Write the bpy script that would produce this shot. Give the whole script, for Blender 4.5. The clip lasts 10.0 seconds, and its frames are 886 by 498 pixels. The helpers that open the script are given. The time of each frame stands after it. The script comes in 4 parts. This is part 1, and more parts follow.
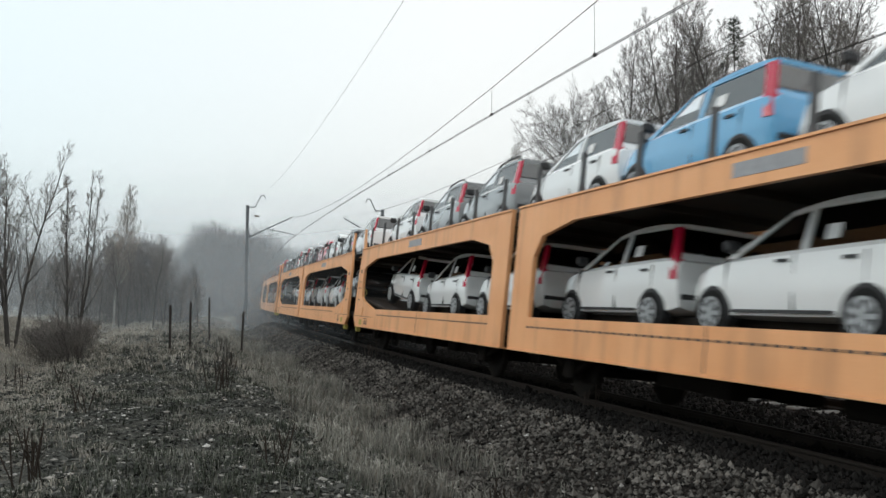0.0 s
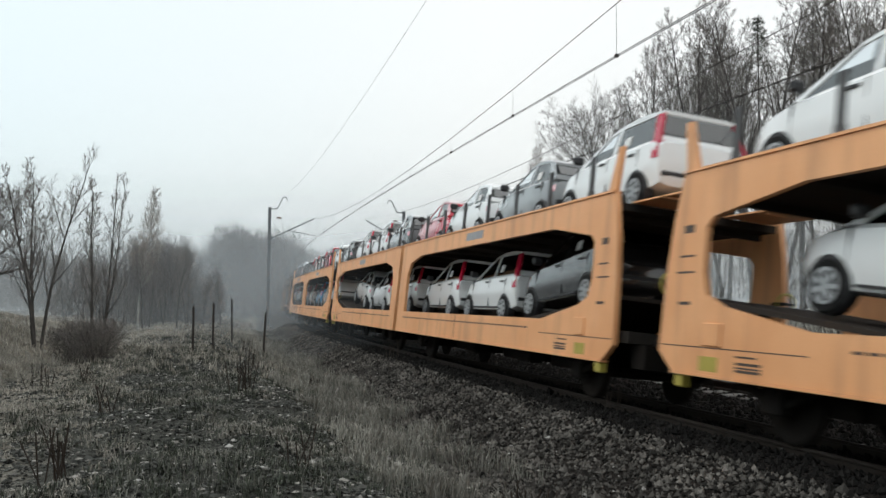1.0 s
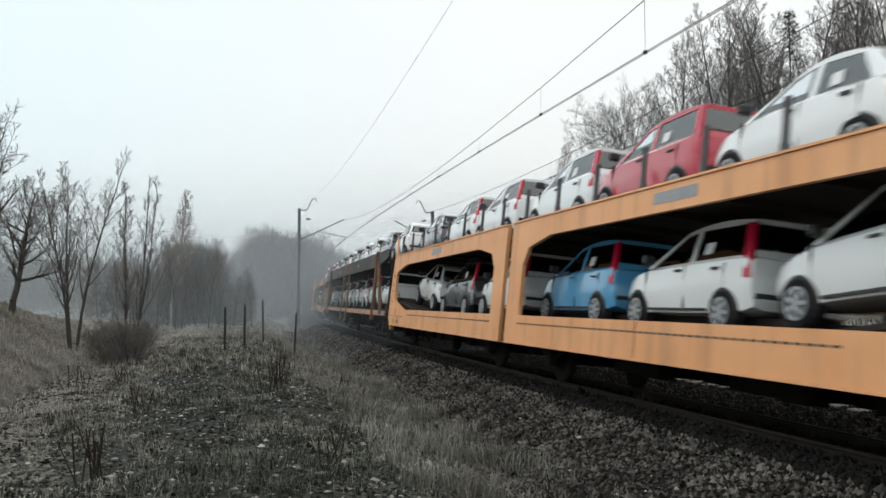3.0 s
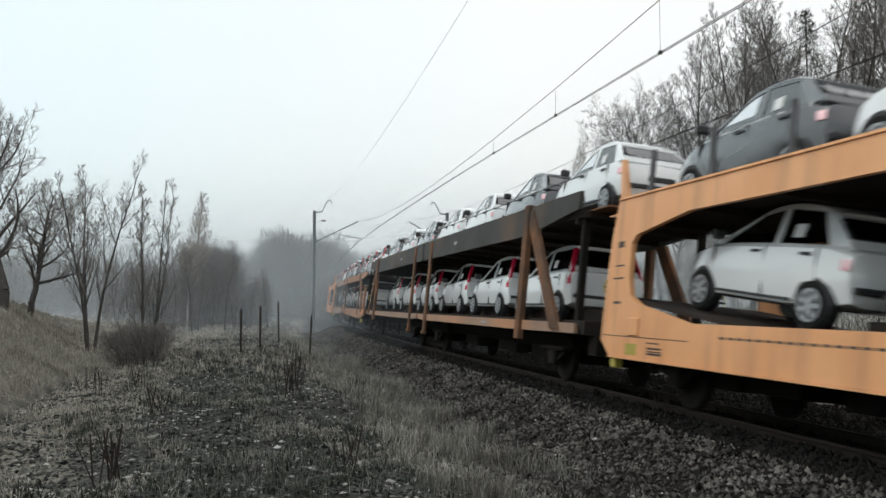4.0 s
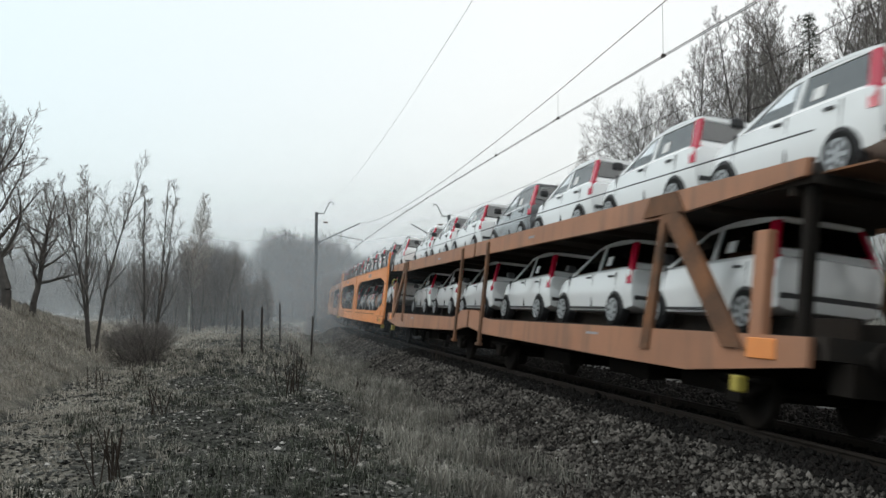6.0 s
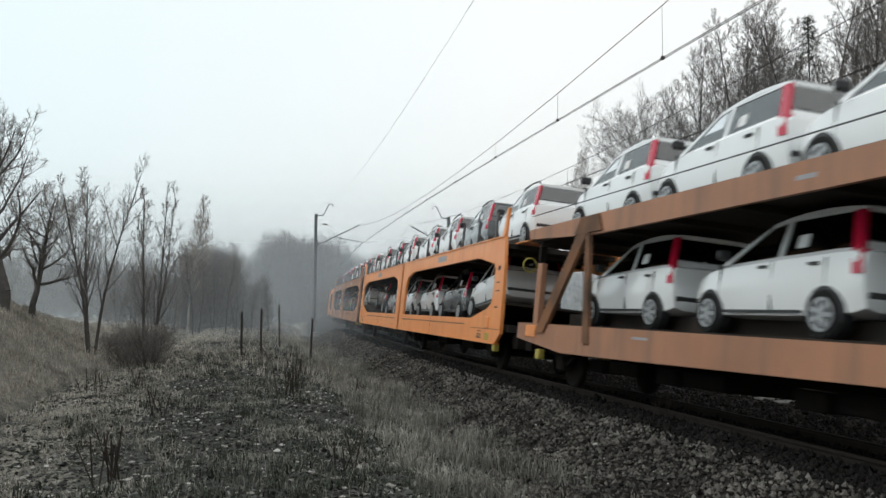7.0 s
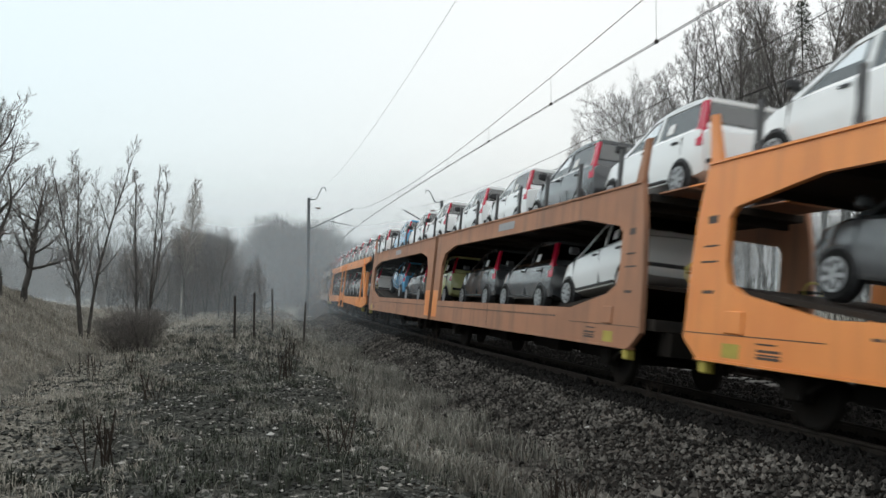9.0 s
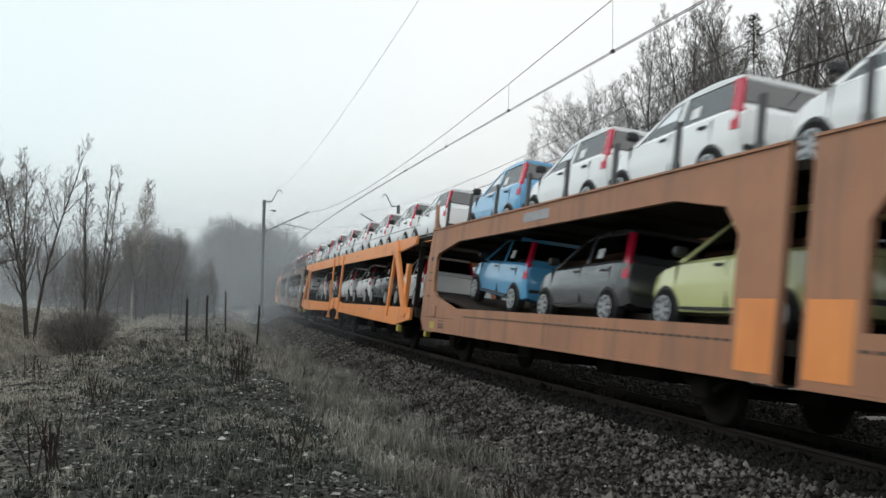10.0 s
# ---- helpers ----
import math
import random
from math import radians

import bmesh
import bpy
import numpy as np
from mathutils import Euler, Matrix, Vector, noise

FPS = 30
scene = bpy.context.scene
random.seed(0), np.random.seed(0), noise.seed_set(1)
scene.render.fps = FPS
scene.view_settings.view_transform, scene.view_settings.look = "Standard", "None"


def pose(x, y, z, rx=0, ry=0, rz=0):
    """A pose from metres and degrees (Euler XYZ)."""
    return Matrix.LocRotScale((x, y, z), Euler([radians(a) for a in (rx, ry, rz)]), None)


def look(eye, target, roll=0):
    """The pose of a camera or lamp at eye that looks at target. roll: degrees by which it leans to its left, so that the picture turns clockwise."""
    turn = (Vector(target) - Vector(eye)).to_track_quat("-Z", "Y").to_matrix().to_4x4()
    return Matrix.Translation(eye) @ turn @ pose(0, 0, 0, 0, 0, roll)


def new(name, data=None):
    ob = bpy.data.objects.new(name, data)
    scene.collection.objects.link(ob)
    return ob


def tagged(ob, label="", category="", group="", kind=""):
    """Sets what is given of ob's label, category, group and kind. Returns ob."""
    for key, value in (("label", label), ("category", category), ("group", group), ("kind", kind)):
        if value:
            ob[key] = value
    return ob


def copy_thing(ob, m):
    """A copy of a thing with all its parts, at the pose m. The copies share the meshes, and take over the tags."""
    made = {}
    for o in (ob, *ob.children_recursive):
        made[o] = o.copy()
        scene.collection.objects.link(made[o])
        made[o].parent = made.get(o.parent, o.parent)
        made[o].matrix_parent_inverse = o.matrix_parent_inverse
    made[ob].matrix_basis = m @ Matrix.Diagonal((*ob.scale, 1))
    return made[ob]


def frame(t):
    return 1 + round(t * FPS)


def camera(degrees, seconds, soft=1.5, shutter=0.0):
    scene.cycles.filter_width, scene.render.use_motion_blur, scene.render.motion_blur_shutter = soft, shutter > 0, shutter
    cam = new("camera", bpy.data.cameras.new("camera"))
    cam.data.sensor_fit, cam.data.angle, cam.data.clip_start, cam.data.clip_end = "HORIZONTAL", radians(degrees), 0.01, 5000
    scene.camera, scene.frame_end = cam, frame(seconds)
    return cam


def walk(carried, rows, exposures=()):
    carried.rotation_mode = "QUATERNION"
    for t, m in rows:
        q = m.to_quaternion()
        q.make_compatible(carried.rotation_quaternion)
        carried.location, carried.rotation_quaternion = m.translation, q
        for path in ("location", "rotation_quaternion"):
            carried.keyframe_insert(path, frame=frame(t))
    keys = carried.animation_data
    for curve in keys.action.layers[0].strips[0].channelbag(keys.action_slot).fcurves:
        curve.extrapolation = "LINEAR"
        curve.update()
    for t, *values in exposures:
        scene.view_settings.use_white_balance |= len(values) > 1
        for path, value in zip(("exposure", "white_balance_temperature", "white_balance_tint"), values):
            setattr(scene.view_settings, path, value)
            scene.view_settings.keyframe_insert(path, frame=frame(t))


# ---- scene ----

# ---------------------------------------------------------------- camera
VIEW = [  # seconds, tilt, lean, turn in degrees
    (0, 93.42, -0.20, -4.45), (0.5, 93.76, -0.15, -3.86), (1, 93.52, -0.31, -3.03),
    (1.5, 93.49, 0.09, -2.14), (2, 93.23, -0.17, -1.79), (2.5, 93.36, -0.10, -1.57),
    (4, 93.60, 0.16, -0.05), (4.5, 93.45, 0.09, -0.03), (5, 93.56, 0.02, -0.20),
    (5.5, 93.61, -0.13, -0.18), (6, 93.74, -0.16, 0.05), (7.5, 93.88, -0.20, -0.02),
    (8, 93.67, -0.14, -0.11), (8.5, 93.38, -0.12, 0.24), (9, 92.80, -0.17, -0.45),
    (9.5, 93.19, -0.41, -1.95), (10, 93.14, -0.75, -3.43),
]
cam = camera(55.0, 10.0, soft=1.5, shutter=0.22)
walk(cam, [(t, pose(0, 0, 1.58, rx, ry, rz)) for t, rx, ry, rz in VIEW])

# ---------------------------------------------------------------- light
world = bpy.data.worlds.new("overcast_sky")
scene.world = world
world.use_nodes = True
wn, wl = world.node_tree.nodes, world.node_tree.links
sky = wn.new("ShaderNodeTexSky")
sky.sky_type, sky.sun_disc = "NISHITA", False
sky.sun_elevation, sky.sun_rotation = radians(48), radians(284)
sky.air_density, sky.dust_density = 1.5, 4.0
skybg, cloudbg, skymix = wn["Background"], wn.new("ShaderNodeBackground"), wn.new("ShaderNodeMixShader")
skybg.inputs[1].default_value = 0.10
wl.new(sky.outputs[0], skybg.inputs[0])
# the cloud deck: nearly white, a little bluer towards one side
wc, wsep, wramp = wn.new("ShaderNodeTexCoord"), wn.new("ShaderNodeSeparateXYZ"), wn.new("ShaderNodeValToRGB")
wl.new(wc.outputs["Generated"], wsep.inputs[0])
wmap = wn.new("ShaderNodeMapRange")
wmap.inputs[1].default_value, wmap.inputs[2].default_value = -0.5, 0.1
wl.new(wsep.outputs[0], wmap.inputs[0])
wl.new(wmap.outputs[0], wramp.inputs[0])
wramp.color_ramp.elements[0].color = (0.74, 0.86, 0.90, 1)
wramp.color_ramp.elements[1].color = (0.90, 0.92, 0.91, 1)
wl.new(wramp.outputs[0], cloudbg.inputs[0])
cloudbg.inputs[1].default_value = 1.03
skymix.inputs[0].default_value = 0.88
wl.new(skybg.outputs[0], skymix.inputs[1])
wl.new(cloudbg.outputs[0], skymix.inputs[2])
wl.new(skymix.outputs[0], wn["World Output"].inputs[0])
sun = new("sun", bpy.data.lights.new("sun", "SUN"))
sun.data.energy, sun.data.angle, sun.data.color = 0.75, radians(35), (1.0, 0.97, 0.93)
sun.matrix_world = look((0, 0, 0), (0.64, -0.16, -0.75))
scene.view_settings.exposure = 0.22


# ---------------------------------------------------------------- materials
def material(name, base=(0.5, 0.5, 0.5), rough=0.7, metal=0.0, dark=None, scale=4.0, amount=0.5,
             fine=40.0, bump=0.0, coat=0.0, own=False, island=0.0, third=None, scale3=0.7, amount3=0.5, streak=False):
    """base mixed with dark by noise at two scales; own: the object's own colour; island: spread per loose piece."""
    m = bpy.data.materials.new(name)
    m.use_nodes = True
    n, l = m.node_tree.nodes, m.node_tree.links
    b = n["Principled BSDF"]
    b.inputs["Roughness"].default_value, b.inputs["Metallic"].default_value = rough, metal
    b.inputs["Coat Weight"].default_value = coat
    b.inputs["Specular IOR Level"].default_value = .12 if rough >= .8 else .5
    b.inputs["Coat Roughness"].default_value = 0.08
    co = n.new("ShaderNodeTexCoord")
    dark = dark or tuple(c * 0.6 for c in base)
    big, small = n.new("ShaderNodeTexNoise"), n.new("ShaderNodeTexNoise")
    big.inputs["Scale"].default_value, small.inputs["Scale"].default_value = scale, fine
    big.inputs["Detail"].default_value = 6
    l.new(co.outputs["Object"], big.inputs["Vector"])
    l.new(co.outputs["Object"], small.inputs["Vector"])
    add = n.new("ShaderNodeMath")
    add.operation = "MULTIPLY_ADD"
    add.inputs[1].default_value = 0.35
    l.new(small.outputs[0], add.inputs[0])
    l.new(big.outputs[0], add.inputs[2])
    rng = n.new("ShaderNodeMapRange")
    rng.inputs[1].default_value, rng.inputs[2].default_value = 0.45, 0.95
    rng.inputs[3].default_value, rng.inputs[4].default_value = 0.0, amount
    l.new(add.outputs[0], rng.inputs[0])
    mix = n.new("ShaderNodeMix")
    mix.data_type = "RGBA"
    mix.inputs[6].default_value, mix.inputs[7].default_value = (*base, 1), (*dark, 1)
    l.new(rng.outputs[0], mix.inputs[0])
    if own:
        info = n.new("ShaderNodeObjectInfo")
        l.new(info.outputs["Color"], mix.inputs[6])
        shade = n.new("ShaderNodeMix")
        shade.data_type, shade.blend_type = "RGBA", "MULTIPLY"
        shade.inputs[0].default_value = 1.0
        shade.inputs[7].default_value = (*dark, 1)
        l.new(info.outputs["Color"], shade.inputs[6])
        l.new(shade.outputs[2], mix.inputs[7])
    out = mix.outputs[2]
    if third:
        n3, r3, m3 = n.new("ShaderNodeTexNoise"), n.new("ShaderNodeMapRange"), n.new("ShaderNodeMix")
        n3.inputs["Scale"].default_value, n3.inputs["Detail"].default_value = scale3, 8
        l.new(co.outputs["Object"], n3.inputs["Vector"])
        if streak:
            mp = n.new("ShaderNodeMapping")
            mp.inputs["Scale"].default_value = (1, 4.5, .45)
            l.new(co.outputs["Object"], mp.inputs[0])
            l.new(mp.outputs[0], n3.inputs["Vector"])
        r3.inputs[1].default_value, r3.inputs[2].default_value = 0.5, 0.68
        r3.inputs[4].default_value = amount3
        l.new(n3.outputs[0], r3.inputs[0])
        m3.data_type = "RGBA"
        m3.inputs[7].default_value = (*third, 1)
        l.new(r3.outputs[0], m3.inputs[0])
        l.new(out, m3.inputs[6])
        out = m3.outputs[2]
    if island:
        geo, hsv, rr = n.new("ShaderNodeNewGeometry"), n.new("ShaderNodeHueSaturation"), n.new("ShaderNodeMapRange")
        rr.inputs[3].default_value, rr.inputs[4].default_value = 1 - island, 1 + island
        l.new(geo.outputs["Random Per Island"], rr.inputs[0])
        l.new(rr.outputs[0], hsv.inputs["Value"])
        l.new(out, hsv.inputs["Color"])
        out = hsv.outputs[0]
    l.new(out, b.inputs["Base Color"])
    if bump:
        bp = n.new("ShaderNodeBump")
        bp.inputs["Strength"].default_value, bp.inputs["Distance"].default_value = bump, 0.02
        l.new(add.outputs[0], bp.inputs["Height"])
        l.new(bp.outputs[0], b.inputs["Normal"])
    return m


def glass_material(name, tint):
    m = bpy.data.materials.new(name)
    m.use_nodes = True
    n, l = m.node_tree.nodes, m.node_tree.links
    n.remove(n["Principled BSDF"])
    tr, gl, mx, fr = n.new("ShaderNodeBsdfTransparent"), n.new("ShaderNodeBsdfGlossy"), n.new("ShaderNodeMixShader"), n.new("ShaderNodeFresnel")
    tr.inputs[0].default_value = (*tint, 1)
    gl.inputs["Roughness"].default_value = 0.03
    fr.inputs[0].default_value = 2.6
    l.new(fr.outputs[0], mx.inputs[0])
    l.new(tr.outputs[0], mx.inputs[1])
    l.new(gl.outputs[0], mx.inputs[2])
    l.new(mx.outputs[0], n["Material Output"].inputs[0])
    return m


def mist_material(name, density, top):
    """Thin mist: lets most light through, scatters the rest; fades with height and in drifts."""
    m = bpy.data.materials.new(name)
    m.use_nodes = True
    n, l = m.node_tree.nodes, m.node_tree.links
    n.remove(n["Principled BSDF"])
    tr, di, tl = n.new("ShaderNodeBsdfTransparent"), n.new("ShaderNodeBsdfDiffuse"), n.new("ShaderNodeBsdfTranslucent")
    half, mx = n.new("ShaderNodeMixShader"), n.new("ShaderNodeMixShader")
    for s in (di, tl):
        s.inputs[0].default_value = (0.80, 0.86, 0.90, 1)
    half.inputs[0].default_value = 0.5
    l.new(di.outputs[0], half.inputs[1])
    l.new(tl.outputs[0], half.inputs[2])
    co, sp, mr, ns, mu = n.new("ShaderNodeTexCoord"), n.new("ShaderNodeSeparateXYZ"), n.new("ShaderNodeMapRange"), n.new("ShaderNodeTexNoise"), n.new("ShaderNodeMath")
    l.new(co.outputs["Object"], sp.inputs[0])
    mr.inputs[1].default_value, mr.inputs[2].default_value = 0.0, top
    mr.inputs[3].default_value, mr.inputs[4].default_value = density, 0.0
    mr.interpolation_type = "SMOOTHSTEP"
    l.new(sp.outputs[2], mr.inputs[0])
    ns.inputs["Scale"].default_value, ns.inputs["Detail"].default_value = 0.03, 2
    l.new(co.outputs["Object"], ns.inputs["Vector"])
    nr = n.new("ShaderNodeMapRange")
    nr.inputs[3].default_value, nr.inputs[4].default_value = 0.6, 1.4
    l.new(ns.outputs[0], nr.inputs[0])
    mu.operation = "MULTIPLY"
    l.new(mr.outputs[0], mu.inputs[0])
    l.new(nr.outputs[0], mu.inputs[1])
    l.new(mu.outputs[0], mx.inputs[0])
    l.new(tr.outputs[0], mx.inputs[1])
    l.new(half.outputs[0], mx.inputs[2])
    l.new(mx.outputs[0], n["Material Output"].inputs[0])
    return m


PALE = material("pale_orange_paint", (0.82, 0.405, 0.185), 0.5, dark=(0.62, 0.25, 0.085), scale=1.2, amount=0.55, bump=0.05, third=(0.30, 0.16, 0.08), scale3=0.9, amount3=0.35, streak=True)
BRIGHT = material("bright_orange_paint", (0.82, 0.30, 0.080), 0.4, dark=(0.62, 0.18, 0.042), scale=1.2, amount=0.5, bump=0.05, third=(0.40, 0.16, 0.06), scale3=0.8, amount3=0.3, streak=True)
DULL = material("faded_orange_paint", (0.40, 0.185, 0.10), 0.65, dark=(0.23, 0.115, 0.07), scale=1.0, amount=0.7, bump=0.08, third=(0.16, 0.10, 0.07), scale3=0.9, amount3=0.55, streak=True)
RUST = material("rusty_brown_paint", (0.205, 0.105, 0.062), 0.8, dark=(0.055, 0.044, 0.036), scale=1.4, amount=1.0, bump=0.1, third=(0.36, 0.15, 0.06), scale3=1.1, amount3=0.45)
DUSTY = material("dusty_tan_paint", (0.34, 0.21, 0.14), 0.75, dark=(0.18, 0.12, 0.09), scale=0.9, amount=0.7, bump=0.08, third=(0.55, 0.24, 0.10), scale3=0.35, amount3=0.6)
GREYP = material("sooty_grey_paint", (0.048, 0.045, 0.041), 0.75, dark=(0.018, 0.015, 0.012), scale=0.9, amount=0.9, bump=0.06, third=(0.16, 0.09, 0.05), scale3=0.5, amount3=0.5)
FADEDGREY = material("weathered_grey_paint", (0.22, 0.19, 0.17), 0.75, dark=(0.12, 0.09, 0.07), scale=0.8, amount=0.7, bump=0.06, third=(0.25, 0.14, 0.08), scale3=0.5, amount3=0.5)
UNDER = material("underframe_steel", (0.012, 0.011, 0.010), 0.85, dark=(0.022, 0.016, 0.012), scale=3, amount=0.6, bump=0.1)
DECK = material("deck_steel", (0.028, 0.026, 0.024), 0.85, dark=(0.05, 0.032, 0.022), scale=2, amount=0.6, bump=0.1)
YELLOW = material("yellow_paint", (0.42, 0.34, 0.06), 0.6, scale=6, amount=0.5)
MARK = material("dark_lettering_and_shadow_line", (0.07, 0.05, 0.04), 0.7, scale=8, amount=0.3)
PLATE = material("grey_sign_paint", (0.33, 0.33, 0.34), 0.6, scale=12, amount=0.6)
POST = material("black_stanchion_paint", (0.075, 0.075, 0.078), 0.6, dark=(0.035, 0.032, 0.03), scale=5, amount=0.5)
CARPAINT = material("car_paint", (0.8, 0.8, 0.8), 0.22, dark=(0.93, 0.92, 0.90), scale=1.5, amount=0.5, coat=1.0, own=True)
TRIMBLACK = material("black_plastic", (0.022, 0.022, 0.024), 0.55, scale=8, amount=0.4)
RUBBER = material("tyre_rubber", (0.018, 0.018, 0.018), 0.85, scale=10, amount=0.4, bump=0.1)
RIM = material("silver_wheel_trim", (0.42, 0.43, 0.44), 0.4, metal=0.5, scale=8, amount=0.4)
REDLAMP = material("red_lamp_lens", (0.46, 0.010, 0.045), 0.15, dark=(0.45, 0.01, 0.02), scale=12, amount=0.5, coat=0.2)
PINKLAMP = material("pale_pink_lamp_lens", (0.72, 0.42, 0.46), 0.15, dark=(0.6, 0.12, 0.16), scale=9, amount=0.6, coat=0.5)
CLEARLAMP = material("clear_lamp_lens", (0.7, 0.72, 0.74), 0.1, metal=0.3, scale=12, amount=0.3, coat=0.8)
FABRIC = material("grey_seat_fabric", (0.12, 0.125, 0.13), 0.9, scale=8, amount=0.5)
PAPER = material("white_paper", (0.75, 0.75, 0.74), 0.8, scale=20, amount=0.2)
GLASS = glass_material("green_tinted_glass", (0.80, 0.92, 0.90))
STEEL = material("rail_steel", (0.026, 0.022, 0.019), 0.8, dark=(0.02, 0.014, 0.010), scale=4, amount=0.6)
CONCRETE = material("concrete", (0.24, 0.235, 0.225), 0.9, dark=(0.10, 0.09, 0.08), scale=3, amount=0.6, bump=0.15)
MASTP = material("galvanised_steel", (0.13, 0.14, 0.15), 0.6, metal=0.3, scale=4, amount=0.5)
WIRE = material("copper_wire", (0.05, 0.045, 0.042), 0.6, metal=0.5, scale=10, amount=0.3)
INSUL = material("brown_insulator", (0.10, 0.05, 0.03), 0.3, scale=10, amount=0.3)
BARK = material("grey_brown_bark", (0.092, 0.086, 0.080), 0.95, dark=(0.042, 0.039, 0.036), scale=5, amount=0.8, fine=60, bump=0.4)
TWIG = material("twig_bark", (0.200, 0.184, 0.172), 0.95, dark=(0.11, 0.096, 0.09), scale=2, amount=0.8)
THICKET = material("dark_scrub_twigs", (0.075, 0.068, 0.060), 0.95, dark=(0.03, 0.027, 0.024), scale=2, amount=0.8)
BIRCH = material("white_birch_bark", (0.50, 0.49, 0.46), 0.85, dark=(0.08, 0.07, 0.06), scale=6, amount=0.9, bump=0.2)
BIRCHTWIG = material("pale_birch_twigs", (0.33, 0.29, 0.26), 0.95, dark=(0.18, 0.15, 0.13), scale=2, amount=0.7)
NEEDLE = material("dark_pine_needles", (0.030, 0.042, 0.030), 0.9, dark=(0.05, 0.05, 0.035), scale=1, amount=0.7)
STRAW = material("dry_straw_grass", (0.335, 0.325, 0.285), 0.95, dark=(0.07, 0.062, 0.053), scale=0.9, amount=0.9, island=0.35)
DULLGRASS = material("grey_withered_grass", (0.245, 0.245, 0.212), 0.95, dark=(0.065, 0.064, 0.055), scale=0.8, amount=0.9, island=0.4)
BANKGRASS = material("bleached_bank_grass", (0.43, 0.40, 0.345), 0.95, dark=(0.14, 0.13, 0.11), scale=0.7, amount=0.9, island=0.35)
WEED = material("dark_dead_stalks", (0.045, 0.036, 0.030), 0.95, scale=3, amount=0.5)
BALLAST = material("ballast_stone", (0.130, 0.120, 0.108), 0.95, dark=(0.013, 0.0122, 0.011), scale=1.6, amount=1.0, bump=0.2, island=0.95)
CHIP = material("clinker_and_leaf_litter", (0.080, 0.081, 0.074), 0.95, dark=(0.012, 0.013, 0.0115), scale=1.1, amount=1.0, bump=0.2, island=0.95)
PALESTONE = material("pale_stone", (0.42, 0.41, 0.39), 0.9, dark=(0.22, 0.20, 0.18), scale=5, amount=0.6, bump=0.2, island=0.3)
HERB = material("withered_dark_herbs", (0.070, 0.077, 0.060), 0.95, dark=(0.024, 0.028, 0.021), scale=1.2, amount=1.0, island=0.6)
LEAF = material("dead_leaf", (0.30, 0.29, 0.265), 0.9, dark=(0.09, 0.08, 0.07), scale=5, amount=0.8, island=0.6)
# near-black copy of the ballast: the shade under the train in its colour
SHADESTONE = material("ballast_in_painted_shade", (0.012, 0.011, 0.010), 0.85, dark=(0.005, 0.0045, 0.004), scale=3, amount=0.8, bump=0.2, island=0.6)
WOODPOST = material("old_post_wood", (0.05, 0.042, 0.038), 0.9, scale=8, amount=0.6, bump=0.3)


# ---------------------------------------------------------------- mesh helpers
def link(name, bm, mat, parent=None, label="", smooth=False):
    me = bpy.data.meshes.new(name)
    bm.normal_update()
    bm.to_mesh(me)
    bm.free()
    return link_mesh(name, me, mat, parent, label, smooth)


def link_mesh(name, me, mat, parent=None, label="", smooth=False):
    me.materials.append(mat)
    if smooth:
        me.polygons.foreach_set("use_smooth", [True] * len(me.polygons))
    ob = new(name, me)
    ob.parent = parent
    return tagged(ob, label)


part = link


def twin(ob, m):
    """A second part on the same mesh under the same parent."""
    o = ob.copy()
    scene.collection.objects.link(o)
    o.parent = ob.parent
    o.matrix_basis = m
    return o


def box(bm, x0, x1, y0, y1, z0, z1, bevel=0.0):
    vs = [bm.verts.new((x, y, z)) for x in (x0, x1) for y in (y0, y1) for z in (z0, z1)]
    fs = [bm.faces.new([vs[i] for i in q]) for q in ((0, 1, 3, 2), (4, 6, 7, 5), (0, 4, 5, 1), (2, 3, 7, 6), (0, 2, 6, 4), (1, 5, 7, 3))]
    if bevel:
        es = list({e for f in fs for e in f.edges})
        bmesh.ops.bevel(bm, geom=es, offset=bevel, segments=1, affect="EDGES")
    return bm


def boxes(*rows, bevel=0.0):
    bm = bmesh.new()
    for r in rows:
        box(bm, *r, bevel=bevel)
    return bm


def bar(bm, a, b, w, d=None, sides=4):
    """A straight bar from a to b."""
    a, b = Vector(a), Vector(b)
    d = d or w
    z = (b - a).normalized()
    x = z.cross(Vector((0, 0, 1)))
    x = x.normalized() if x.length > 0.01 else Vector((1, 0, 0))
    y = z.cross(x)
    off = math.pi / 4 if sides == 4 else 0
    k = 0.7071 if sides == 4 else 0.5
    rings = []
    for p in (a, b):
        rings.append([bm.verts.new(p + (x * w * math.cos(off + 2 * math.pi * i / sides) + y * d * math.sin(off + 2 * math.pi * i / sides)) * k) for i in range(sides)])
    for i in range(sides):
        j = (i + 1) % sides
        bm.faces.new((rings[0][i], rings[0][j], rings[1][j], rings[1][i]))
    bm.faces.new(rings[0][::-1])
    bm.faces.new(rings[1])
    return bm


def bars(*rows):
    bm = bmesh.new()
    for r in rows:
        bar(bm, *r)
    return bm


def disc_x(bm, x0, x1, y, z, r, n=20, r1=None):
    """A cylinder along x, with a bevelled rim."""
    prof = [(x0, r * 0.55), (x0, r * 0.93), (x0 + (x1 - x0) * 0.15, r), (x1 - (x1 - x0) * 0.15, r), (x1, r * 0.93), (x1, r * 0.55)]
    rings = [[bm.verts.new((px, y + pr * math.cos(2 * math.pi * i / n), z + pr * math.sin(2 * math.pi * i / n))) for i in range(n)] for px, pr in prof]
    for a, b in zip(rings, rings[1:]):
        for i in range(n):
            j = (i + 1) % n
            bm.faces.new((a[i], b[i], b[j], a[j]))
    bm.faces.new(rings[0])
    bm.faces.new(rings[-1][::-1])
    return bm


